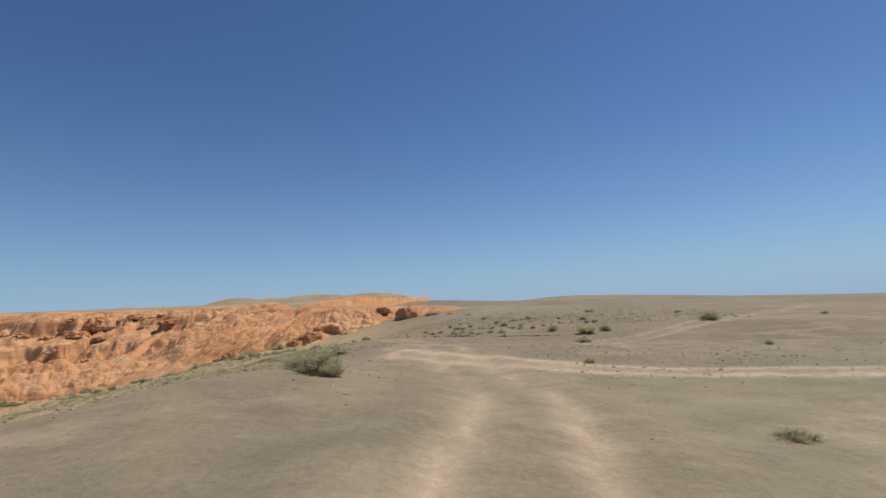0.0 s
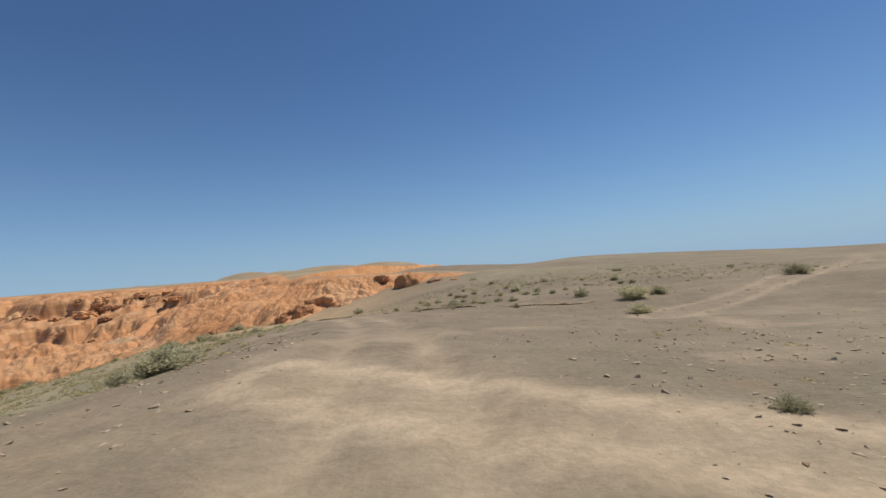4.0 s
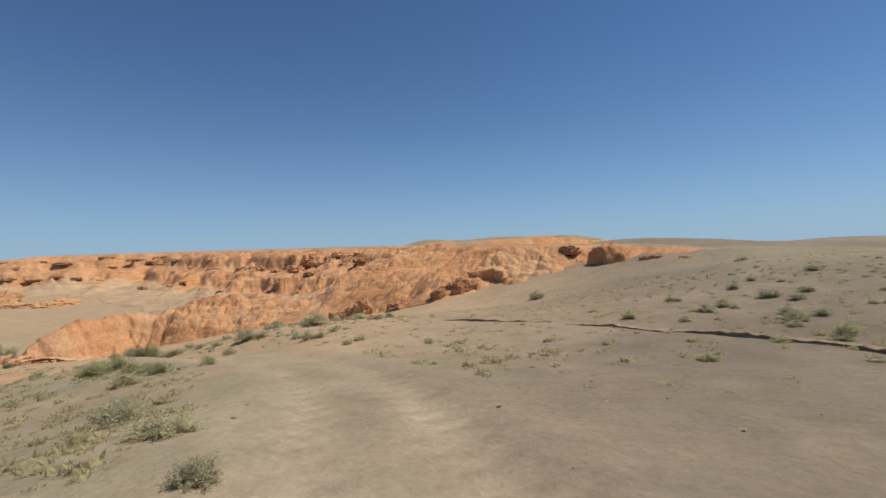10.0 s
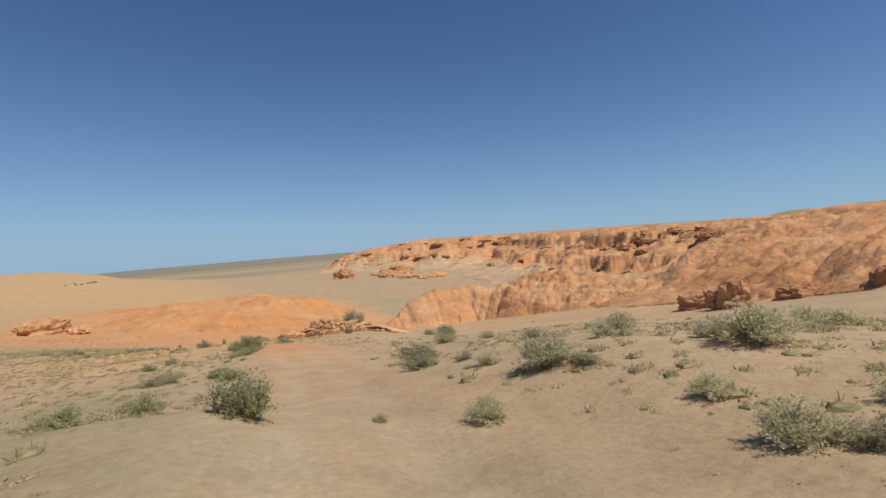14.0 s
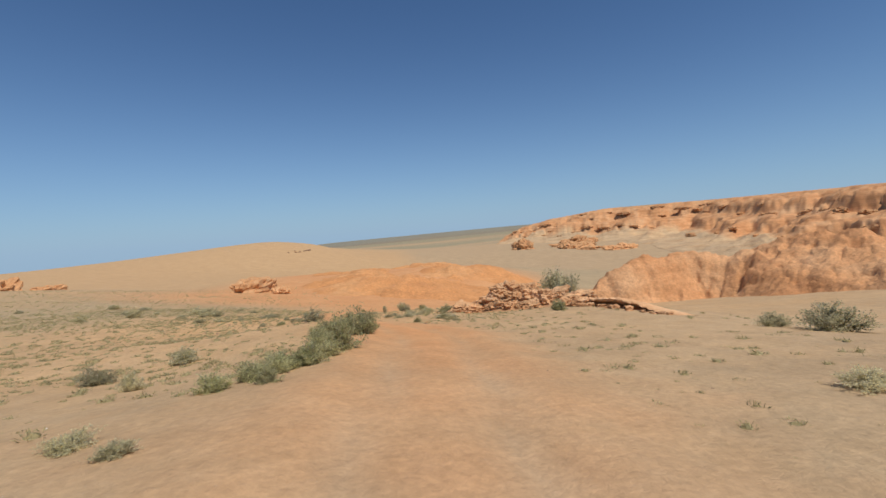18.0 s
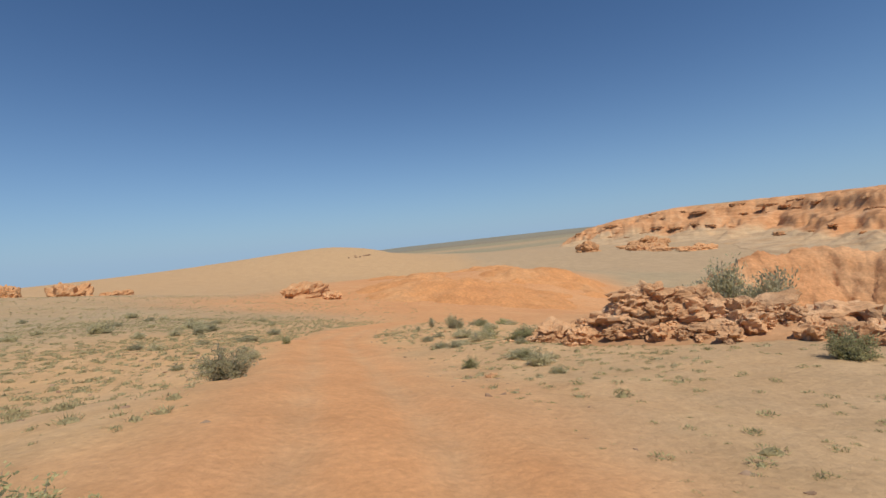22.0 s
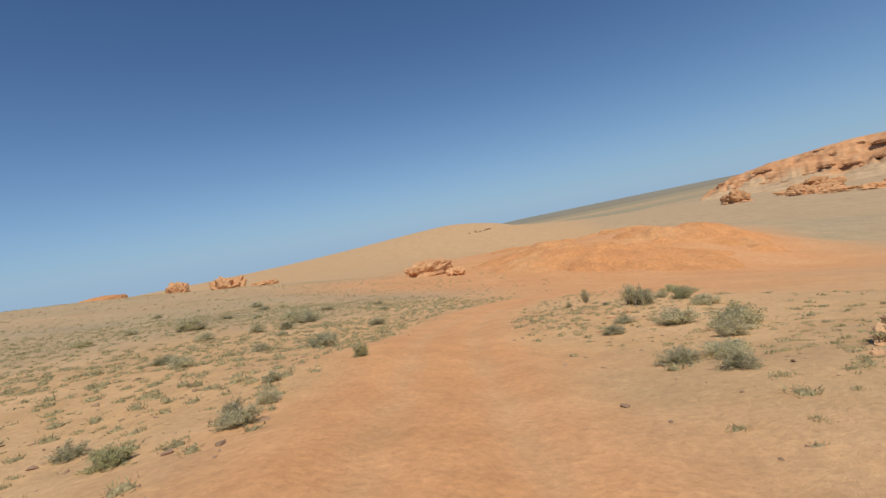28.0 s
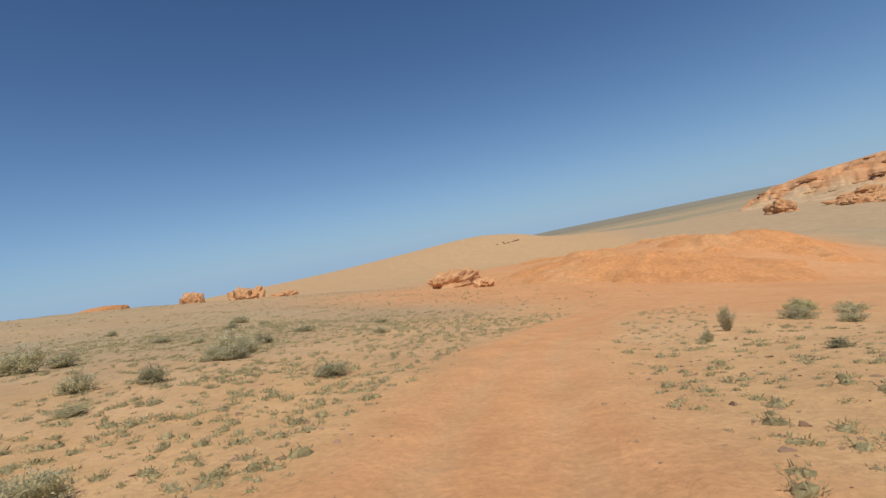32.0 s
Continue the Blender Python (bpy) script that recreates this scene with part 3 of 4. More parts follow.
def stone_mesh(name, seed, material, points=18, flat=0.7, rough=0.35):
    """An angular stone: the hull of points strewn over a squashed ball, about a metre across, its foot at z = 0."""
    rnd = random.Random(seed)
    bm = bmesh.new()
    for _ in range(points):
        v = Vector((rnd.gauss(0, 1), rnd.gauss(0, 1), rnd.gauss(0, 1))).normalized() * (0.5 - rough * 0.5 * rnd.random() ** 2)
        bm.verts.new((v.x, v.y * (0.75 + 0.2 * rnd.random()), v.z * flat))
    made = bmesh.ops.convex_hull(bm, input=bm.verts)
    bmesh.ops.delete(bm, geom=list({g for g in made["geom_interior"] + made["geom_unused"] if isinstance(g, bmesh.types.BMVert)}), context="VERTS")
    low = min(v.co.z for v in bm.verts)
    for v in bm.verts:
        v.co.z -= low
    me = bpy.data.meshes.new(name)
    bm.to_mesh(me)
    bm.free()
    me.materials.append(material)
    return me


def cracks(p, size):
    """How far a place lies from the nearest joint between blocks of stone: 0 at the joint, up to 1."""
    d = noise.voronoi(p * size)[0]
    return min(1.0, (d[1] - d[0]) * 3.0)


def crag_mesh(name, seed, material, size, cut=0.35, rings=20, steps=42, stretch=(1, 1, 1), overhang=0.0, dent=None, worn=1.0):
    """A weathered mass of rock, worn into ledges and hollows. dent: a way from the middle, a depth and a width of one deep hollow."""
    verts, faces = [], []
    for i in range(rings + 1):
        a = math.pi * 0.5 * i / rings
        for j in range(steps):
            b = 2 * math.pi * j / steps
            d = Vector((math.cos(b) * math.cos(a), math.sin(b) * math.cos(a), math.sin(a)))
            r = 1 + cut * noise.fractal(d * 1.7 + Vector((seed, 0, 0)), 0.9, 2.1, 5) * 0.9
            ledge = 0.09 * math.sin(d.z * 16 + 3 * noise.noise(d * 2 + Vector((0, seed, 0))))
            r += 0.09 * noise.noise(d * 5 + Vector((seed, 2, 1))) + 0.06 * noise.noise(d * 11 + Vector((1, seed, 2))) - 0.16 * max(0.0, noise.noise(d * 3.4 + Vector((2, 1, seed))) - 0.1)
            r += 0.08 * (cracks(Vector((d.x, d.y, d.z * 1.7)) + Vector((seed, 0, seed)), 1.7) - 0.6)
            r = 1 + (r - 1) * worn
            r += ledge * (1 - d.z) * worn + overhang * d.z * (1 - d.z) * 2
            if dent:
                near = d.dot(Vector(dent[:3]).normalized()) + 0.05 * noise.noise(d * 4 + Vector((seed, seed, 0)))
                r *= 1 - dent[3] * float(smooth(dent[4], dent[4] + 0.07, near))
            box = max(abs(d.x), abs(d.y), abs(d.z)) ** 0.45
            p = d * (r / box) * 0.5
            verts.append((p.x * size * stretch[0], p.y * size * stretch[1], max(p.z, -0.1) * size * stretch[2] - (0.12 * size * stretch[2] if i == 0 else 0)))
    for i in range(rings):
        for j in range(steps):
            k = (j + 1) % steps
            faces.append((i * steps + j, i * steps + k, (i + 1) * steps + k, (i + 1) * steps + j))
    return mesh_of(name, verts, faces, [material], rings > 20)


# ---- plants ----
def shrub(kind, seed, leaves, foliage_material, twigs=34, tall=False, dense=1.0):
    """A desert shrub one metre wide and one high: stems from one root, twigs, and narrow leaves along them."""
    rnd = random.Random(seed)
    root = new("shrub")
    sv, sf, lv, lf = [], [], [], []
    tips = []
    for _ in range(twigs):
        b, lean = rnd.uniform(0, 2 * math.pi), (rnd.random() ** (0.9 if tall else 0.55)) * (0.9 if tall else 1.42)
        reach = rnd.uniform(0.62, 1.0) * (1.0 - 0.12 * math.sin(3 * b + seed))
        way = Vector((math.cos(b) * math.sin(lean) * 0.5, math.sin(b) * math.sin(lean) * 0.5, math.cos(lean) * 0.95 + 0.06))
        start = Vector((rnd.uniform(-0.08, 0.08), rnd.uniform(-0.08, 0.08), -0.05))
        bend = Vector((rnd.uniform(-0.12, 0.12), rnd.uniform(-0.12, 0.12), rnd.uniform(-0.02, 0.1)))
        pts = [start + way * reach * t + bend * math.sin(t * 2.6) for t in (0, 0.35, 0.7, 1.0)]
        tips.append(pts)
        for q in range(3):
            r0, r1 = 0.014 * (1 - q * 0.28), 0.014 * (1 - (q + 1) * 0.28)
            base = len(sv)
            for c, r in ((pts[q], r0), (pts[q + 1], r1)):
                for s in range(3):
                    sv.append((c.x + r * math.cos(s * 2.094), c.y + r * math.sin(s * 2.094), c.z))
            for s in range(3):
                n = (s + 1) % 3
                sf.append((base + s, base + n, base + 3 + n, base + 3 + s))
    for _ in range(leaves):
        pts = rnd.choice(tips)
        t = 1 - rnd.random() ** 1.3 * 0.85
        q = min(2, int(t * 3))
        c = pts[q].lerp(pts[q + 1], t * 3 - q)
        c = c + Vector((rnd.gauss(0, 0.05), rnd.gauss(0, 0.05), rnd.gauss(0, 0.04)))
        w = (Vector((rnd.gauss(0, 1), rnd.gauss(0, 1), rnd.gauss(0.5, 0.8))) + (pts[3] - pts[0]) * 1.2).normalized()
        facing = Vector((c.x, c.y, 0.55)) + Vector((rnd.gauss(0, 0.3), rnd.gauss(0, 0.3), rnd.gauss(0, 0.2)))
        side = w.cross(facing).normalized()
        ln, wd = rnd.uniform(0.035, 0.085), rnd.uniform(0.008, 0.016) * dense
        base = len(lv)
        for p in (c, c + w * ln * 0.5 + side * wd, c + w * ln, c + w * ln * 0.5 - side * wd):
            lv.append((p.x, p.y, max(p.z, 0.0)))
        lf.append((base, base + 1, base + 2, base + 3))
    part("branchwork", mesh_of("branchwork", sv, sf, [TWIG]), root)
    part("foliage", mesh_of("foliage", lv, lf, [foliage_material]), root)
    return tagged(root, kind, "shrub")


GREY_BUSHES = [shrub("grey-green desert shrub on sandy ground", 11 + k, 4200, LEAF, 60, dense=1.0) for k in range(3)]
GREEN_BUSHES = [shrub("low green desert shrub on sandy ground", 31 + k, 4400, GREEN, 60, dense=1.0) for k in range(2)]
TALL_BUSHES = [shrub("tall thin-branched grey-green shrub on sandy ground", 51 + k, 2800, LEAF, 46, tall=True, dense=0.9) for k in range(2)]
SORTS = {"a": GREY_BUSHES, "g": GREEN_BUSHES, "t": TALL_BUSHES}
used = set()


def plant(x, y, wide, high, sort="a", group="shrubs along the track"):
    rnd = random.Random(int(x * 131 + y * 977))
    choice = SORTS[sort]
    k = rnd.randrange(len(choice))
    ob = choice[k]
    p = stand(x, y, -0.02)
    m = Matrix.Translation(p) @ Matrix.Rotation(rnd.uniform(0, 6.28), 4, "Z") @ Matrix.Diagonal((wide, wide * rnd.uniform(0.8, 1.1), high, 1))
    if (sort, k) in used:
        ob = copy_thing(ob, m @ Matrix.Diagonal([1 / v for v in ob.scale] + [1]))
    else:
        used.add((sort, k))
        ob.matrix_basis = m
    tagged(ob, "", "", group)
    return ob


# high slope: x, y, width, height
for row in [(-5.1, 22.1, 1.7, 0.7), (-5.7, 22.4, 1.0, 0.5), (-6.3, 14.4, 0.75, 0.3), (-2.8, 10.7, 1.1, 0.7), (-3.4, 11.2, 0.9, 0.55), (-2.5, 10.3, 0.6, 0.45), (-9.6, 16.5, 1.3, 0.45), (-7.4, 15.6, 0.5, 0.2), (14.7, 15.2, 1.1, 0.5), (9.9, 45, 1.2, 0.8), (11.5, 39.6, 2.2, 1.15), (9.6, 33.6, 1.4, 0.6), (24.4, 44.6, 2.1, 0.95),
            (17.9, 26.8, 0.6, 0.35), (4.6, 6.6, 0.6, 0.18), (5.0, 17.2, 0.5, 0.22), (13.5, 41, 1.3, 0.7), (16, 52, 0.7, 0.4), (30, 62, 1.2, 0.5), (38, 48, 1.0, 0.5)]:
    plant(*row, group="shrubs on the gravel slope")
for row in [(-0.84, 61.6, 1.0, 0.5), (0.83, 57.6, 0.9, 0.4), (1.43, 54.3, 0.8, 0.4), (2.75, 54.6, 0.9, 0.4), (3.4, 52.9, 1.0, 0.4), (7.2, 59.9, 1.4, 0.8), (7.6, 55.5, 1.0, 0.4), (5.75, 50.2, 1.1, 0.5),
            (2.06, 62.1, 0.8, 0.4), (5.7, 73.4, 1.0, 0.5), (2.05, 71.7, 0.8, 0.4), (6.84, 64.9, 0.9, 0.4), (11.5, 67.2, 1.1, 0.5), (-14.8, 86.8, 1.8, 1.0), (-1.0, 39.7, 0.45, 0.3), (0.99, 43.3, 0.5, 0.25),
            (-15.6, 43.9, 0.8, 0.35), (-9.7, 40.6, 1.0, 0.3), (-7.7, 39.4, 0.5, 0.25), (4, 86, 1.4, 0.8)]:
    plant(*row, group="shrubs on the gravel slope")
for row in [(-14.5, 86.0, 1.7, 0.8), (0.7, 56.8, 0.85, 0.5), (1.1, 53.6, 0.75, 0.6), (1.3, 63.5, 1.1, 0.55), (16.7, 58.3, 1.2, 0.65), (21.6, 72, 1.6, 0.65), (5.0, 41.6, 0.5, 0.42), (-2.9, 49.1, 0.6, 0.28), (-13.8, 35.7, 0.8, 0.35), (-13.8, 37.1, 0.65, 0.35), (-11.4, 41.1, 0.95, 0.4), (-7.5, 23.8, 0.9, 0.4)]:
    plant(*row, group="shrubs on the gravel slope")
scatter = random.Random(19)
for k in range(34):
    x, y = scatter.uniform(-5, 16), scatter.uniform(51, 70)
    w = scatter.uniform(0.45, 1.0)
    plant(x, y, w, w * scatter.uniform(0.4, 0.6), group="shrubs on the gravel slope")
# the bend
for row in [(-19.7, 56.2, 1.35, 0.75), (-20.5, 56.4, 0.7, 0.4), (-22.9, 65.3, 1.3, 0.6), (-31.1, 78.2, 1.5, 0.6), (-21.9, 50.7, 0.28, 0.16), (-17.6, 53.0, 0.8, 0.48), (-17.1, 53.2, 0.5, 0.3), (-19.0, 54.0, 0.6, 0.35), (-20.9, 51.9, 0.7, 0.35), (-21.3, 52.2, 0.55, 0.3), (-22.2, 54.1, 1.2, 0.75), (-27.0, 53.8, 1.1, 0.45), (-26.0, 54.6, 0.55, 0.28), (-24.3, 54.2, 0.75, 0.37), (-24.4, 58.4, 1.4, 0.5), (-22.8, 56.2, 0.6, 0.4), (-21.4, 54.3, 0.55, 0.3), (-14.6, 52.5, 0.6, 0.3), (-32.5, 56.3, 2.0, 0.9),
            (-20.7, 61.6, 1.3, 0.5), (-11.3, 51.8, 0.4, 0.25), (-14.6, 51.6, 0.45, 0.27), (-15.9, 46.5, 0.6, 0.34), (-25.2, 59.6, 1.1, 0.5), (-23, 62.5, 0.8, 0.5), (-17.4, 54.6, 0.5, 0.3), (-21, 66, 0.8, 0.5), (-17.4, 58.5, 0.7, 0.35), (-30.5, 60.5, 0.9, 0.5), (-36, 62, 1.0, 0.5),
            (-38.6, 60.9, 1.6, 0.7), (-40.5, 62, 1.4, 0.6), (-52.1, 66.5, 1.1, 0.65), (-50.6, 67.3, 2.2, 1.1), (-42.9, 59.7, 0.85, 0.32), (-36.7, 47.2, 1.6, 0.4), (-38.3, 47.6, 1.2, 0.4), (-49.8, 46, 1.0, 0.5), (-47.5, 48, 0.55, 0.5), (-42.4, 50, 0.6, 0.23), (-41.9, 50.7, 0.4, 0.2)]:
    plant(*row, group="shrubs at the bend")
for row in [(-21.9, 48.9, 1.05, 0.62), (-22.5, 49.0, 0.65, 0.4), (-20.0, 46.6, 1.0, 0.5), (-20.6, 46.2, 0.8, 0.4), (-17.3, 45.8, 0.85, 0.32), (-18.4, 46.0, 0.9, 0.32), (-16.4, 45.4, 0.8, 0.35), (-19.6, 45.6, 1.0, 0.35), (-24.6, 46.6, 0.9, 0.4), (-27.4, 47.4, 1.0, 0.5), (-29.4, 46.9, 0.8, 0.3), (-28.2, 45.6, 1.0, 0.32), (-34.6, 49.6, 1.4, 0.5), (-36.1, 49.3, 1.3, 0.45),
            (-48.1, 52.2, 0.9, 0.85), (-52.7, 52.3, 1.2, 1.0), (-52.2, 52.5, 0.8, 0.7), (-47.4, 51.9, 0.8, 0.5), (-46.6, 51.7, 0.8, 0.5), (-46.5, 51.2, 0.8, 0.42), (-45.6, 50.9, 0.7, 0.38), (-45.0, 51.3, 0.5, 0.3), (-44.9, 50.5, 0.7, 0.35), (-46.0, 51.2, 0.8, 0.42),
            (-54.1, 52.4, 0.9, 0.55), (-54.0, 51.9, 1.1, 0.65), (-53.8, 51.4, 1.0, 0.62), (-53.3, 51.2, 0.9, 0.58), (-52.8, 51.0, 0.8, 0.5), (-52.3, 51.1, 0.7, 0.45), (-51.7, 51.2, 0.7, 0.42), (-51.1, 51.2, 0.7, 0.4), (-50.6, 51.3, 0.6, 0.36), (-54.8, 51.6, 0.9, 0.5),
            (-76.3, 56.4, 1.5, 0.7), (-70.7, 57.4, 1.4, 0.7), (-61.0, 62.1, 1.0, 0.7), (-114, 61.6, 2.4, 0.9), (-65.5, 55.0, 0.6, 0.35), (-65.8, 56.7, 0.6, 0.35), (-72.3, 47.4, 0.5, 0.4), (-84.2, 56.7, 1.2, 0.65), (-66.5, 46.9, 0.6, 0.3)]:
    plant(*row, sort="g", group="green shrubs beside the track")
# down in the valley
for row in [(-77.0, 43.5, 1.1, 0.55), (-77.9, 43.2, 0.8, 0.45), (-80.4, 35.6, 1.1, 0.45), (-89.4, 35.6, 1.3, 0.55), (-76.3, 41.6, 0.8, 0.35), (-75.5, 44.4, 0.45, 0.28), (-81.4, 39.0, 0.7, 0.3), (-62.4, 49.4, 1.3, 0.85), (-67.6, 47.8, 0.7, 0.35), (-71.9, 54.9, 1.0, 0.3), (-64.9, 56.9, 0.9, 0.5), (-63.2, 57.0, 0.5, 0.26), (-83.2, 55.0, 1.1, 0.9), (-77.8, 55.2, 1.3, 0.7), (-75.5, 56.1, 1.25, 0.7), (-74.3, 55.7, 0.8, 0.5), (-71.2, 54.8, 0.6, 0.35), (-71.5, 54.0, 0.9, 0.35), (-70.2, 54.6, 0.6, 0.3),
            (-76.8, 53.3, 0.85, 0.35), (-75.4, 44.6, 0.85, 0.45), (-70.3, 46.4, 0.45, 0.28), (-68.8, 47.4, 0.42, 0.32), (-68.2, 47.2, 0.45, 0.33), (-86.6, 28.7, 1.7, 1.2), (-73.6, 40.9, 0.9, 0.45), (-66.2, 56.6, 1.2, 0.3), (-69.1, 57.0, 0.5, 0.35), (-52, 47.2, 0.9, 0.6), (-88.6, 27.7, 1.7, 0.8),
            (-117.8, 10.2, 2.4, 0.9), (-109, 32, 1.2, 0.5), (-81.5, 26.8, 1.3, 0.5), (-79, 53.8, 0.8, 0.3), (-74.7, 39.2, 0.9, 0.4), (-66.9, 45.7, 0.5, 0.25), (-91, 34.5, 1.8, 0.8), (-93, 32.1, 2.3, 0.95), (-95.8, 31.5, 1.3, 0.6), (-89.2, 34.9, 1.5, 0.65), (-83.4, 36.2, 1.0, 0.65), (-84.8, 37, 1.0, 0.65), (-78.3, 43.2, 0.65, 0.5),
            (-92.3, 51.8, 0.5, 0.5), (-86.1, 41.7, 1.1, 0.5), (-98, 22, 1.2, 0.5), (-100.9, 57.2, 1.7, 0.8), (-98, 58.1, 1.3, 0.65), (-107, 61.7, 1.8, 0.8), (-109, 2.8, 1.5, 0.6), (-86.8, 24, 1.2, 0.5), (-96.9, 26, 1.0, 0.4), (-88.1, 53.8, 0.6, 0.3), (-82, 57, 1.2, 0.5), (-101.5, 30, 1.4, 0.55), (-105.5, 20.5, 1.6, 0.6), (-99.5, 36.5, 1.0, 0.4), (-113, 17.5, 1.4, 0.5)]:
    plant(*row, group="shrubs in the valley")
for row in [(-70.2, 65.3, 3.2, 3.0), (-72.4, 66.4, 3.0, 3.0), (-68.2, 65.6, 2.6, 2.5), (-74.5, 66.8, 2.2, 2.0), (-71.3, 65.6, 2.4, 2.4), (-94.6, 52.9, 0.9, 1.0), (-83.9, 54.6, 1.0, 0.95)]:
    plant(*row, sort="t", group="tall shrubs behind the stones")

# ---- grass and gravel ----
strew = np.random.default_rng(5)


def spread(count, x0, x1, y0, y1, clear=2.3):
    x, y = strew.uniform(x0, x1, count), strew.uniform(y0, y1, count)
    edge = np.minimum(np.minimum(x - x0, x1 - x) / (0.22 * (x1 - x0)), np.minimum(y - y0, y1 - y) / (0.22 * (y1 - y0)))
    keep = (road_distance(x, y) > clear + strew.exponential(0.3, count)) & (edge + 0.35 * fbm(x * 0.2, y * 0.2, 3, 95) > strew.uniform(0, 1, count)) & (fbm(x * 0.12, y * 0.12, 3, 90) > strew.uniform(-0.7, 0.5, count))
    return x[keep], y[keep]


def tufts(name, x, y, material, label, size=(0.12, 0.30), blades=30, high=0.5, core=1.0):
    """Small round cushions: a low uneven dome bristling with short fine blades."""
    z = ground_z(x, y)
    n = len(x)
    r = (size[0] + (size[1] - size[0]) * strew.random(n) ** 2.2)[:, None]
    high = high * strew.uniform(0.6, 1.3, n)[:, None]
    oval, way = strew.uniform(0.55, 1.0, n)[:, None], strew.uniform(0, np.pi, n)[:, None]

    def place(px, py, pz):
        py = py * oval
        return x[:, None] + (px * np.cos(way) - py * np.sin(way)) * r, y[:, None] + (px * np.sin(way) + py * np.cos(way)) * r, z[:, None] + pz * r - 0.02

    sides, rings = 6, []
    for out, up in ((0.78, -0.05), (0.60, 0.30), (0.30, 0.50)):
        a = np.arange(sides) * 2 * np.pi / sides + out
        o = core * out * strew.uniform(0.7, 1.2, (n, sides))
        rings.append(np.stack(place(np.cos(a) * o, np.sin(a) * o, core * high * up * strew.uniform(0.7, 1.25, (n, sides))), -1))
    top = np.stack(place(np.zeros((n, 1)), np.zeros((n, 1)), core * high * 0.60), -1)
    faces = []
    for lower, upper in zip(rings[:-1], rings[1:]):
        l2, u2 = np.roll(lower, -1, 1), np.roll(upper, -1, 1)
        faces += [np.stack([lower, l2, u2], 2), np.stack([lower, u2, upper], 2)]
    faces.append(np.stack([rings[2], np.roll(rings[2], -1, 1), np.repeat(top, sides, 1)], 2))
    b, out = strew.uniform(0, 2 * np.pi, (n, blades)), np.sqrt(strew.random((n, blades))) * 0.85
    px, py, pz = np.cos(b) * out, np.sin(b) * out, high * 0.40 * np.sqrt(np.clip(1 - out ** 2, 0, 1))
    ln = strew.uniform(0.16, 0.42, (n, blades))
    wx, wy, wz = px * 1.0 + strew.normal(0, 0.4, (n, blades)), py * 1.0 + strew.normal(0, 0.4, (n, blades)), strew.uniform(0.25, 0.9, (n, blades))
    k = ln / np.sqrt(wx * wx + wy * wy + wz * wz)
    turn, w = strew.uniform(0, np.pi, (n, blades)), 0.055 * strew.uniform(0.6, 1.3, (n, blades))
    sx, sy = np.cos(turn) * w, np.sin(turn) * w
    faces.append(np.stack([np.stack(place(px - sx, py - sy, pz), -1), np.stack(place(px + sx, py + sy, pz), -1), np.stack(place(px + wx * k, py + wy * k, pz + wz * k), -1)], 2))
    v = np.concatenate([f.reshape(-1, 3) for f in faces])
    return tagged(new(name, fast_mesh(name, v, 3, material)), label, "grass", "", "stuff")


def strewn_stones(name, x, y, material, label, size=(0.02, 0.10)):
    """Small stones lying about, each an angular lump."""
    z = ground_z(x, y)
    verts, faces, count = [], [], 0
    for k in range(5):
        me = stone_mesh("pebble", 200 + k, material, 9, 0.6)
        co = np.array([tuple(v.co) for v in me.vertices])
        tri = [tuple(p.vertices) for p in me.polygons]
        for i in range(k, len(x), 5):
            r = (size[0] + (size[1] - size[0]) * strew.random() ** 3) * 2
            a = strew.uniform(0, 6.28)
            c, s = math.cos(a) * r, math.sin(a) * r
            q = np.stack([co[:, 0] * c - co[:, 1] * s + x[i], co[:, 0] * s + co[:, 1] * c + y[i], co[:, 2] * r * strew.uniform(0.6, 1.1) + z[i] - 0.2 * r], -1)
            verts.append(q)
            faces += [tuple(n + count for n in t) for t in tri]
            count += len(co)
        bpy.data.meshes.remove(me)
    return tagged(new(name, mesh_of(name, np.concatenate(verts).tolist(), faces, [material])), label, "gravel", "", "stuff")


gx, gy = (np.concatenate(v) for v in zip(spread(11000, -165, -40, -75, 50), spread(38000, -125, -48, 6, 56)))
tufts("valley_grass", gx, gy, CUSHION, "sparse grey-green cushions of grass on the valley slope", (0.06, 0.30), 26, 0.6, 0.85)
gx, gy = spread(15000, -255, -80, -125, 62)
tufts("far_slope_grass", gx, gy, CUSHION, "grey-green cushions of grass on the farther slope", (0.16, 0.55), 14, 0.5, 0.9)
gx, gy = (np.concatenate(v) for v in zip(spread(12500, -92, -46, 30, 54), spread(5200, -62, -8, 32, 53), spread(2400, -104, -50, 51, 70), spread(1500, -56, -12, 52, 66)))
tufts("trackside_grass", gx, gy, CUSHION, "small pale cushions of grass beside the track", (0.05, 0.26), 40, 0.65, 0.85)
gx, gy = (np.concatenate(v) for v in zip(spread(14000, -22, 46, 44, 120), spread(3600, -34, -4, 10, 50), spread(2600, -54, 0, 49, 76), spread(800, 4, 44, 14, 48), spread(700, -20, -3, 40, 92)))
tufts("slope_grass", gx, gy, CUSHION, "dry yellowish cushions of grass on the gravel slope", (0.06, 0.26), 28, 0.5, 0.6)
gx, gy = (np.concatenate(v) for v in zip(spread(3800, -10, 36, 46, 86), spread(5200, -38, -5, 22, 52), spread(2600, -40, -16, 52, 72)))
tufts("slope_cushions", gx, gy, CUSHION, "rounded grey-olive cushions on the high slope", (0.09, 0.36), 30, 0.6, 0.9)
gx, gy = (np.concatenate(v) for v in zip(spread(2300, -76, -52, 53.8, 62), spread(900, -90, -70, 53.5, 58), spread(500, -58, -50, 45, 51.5)))
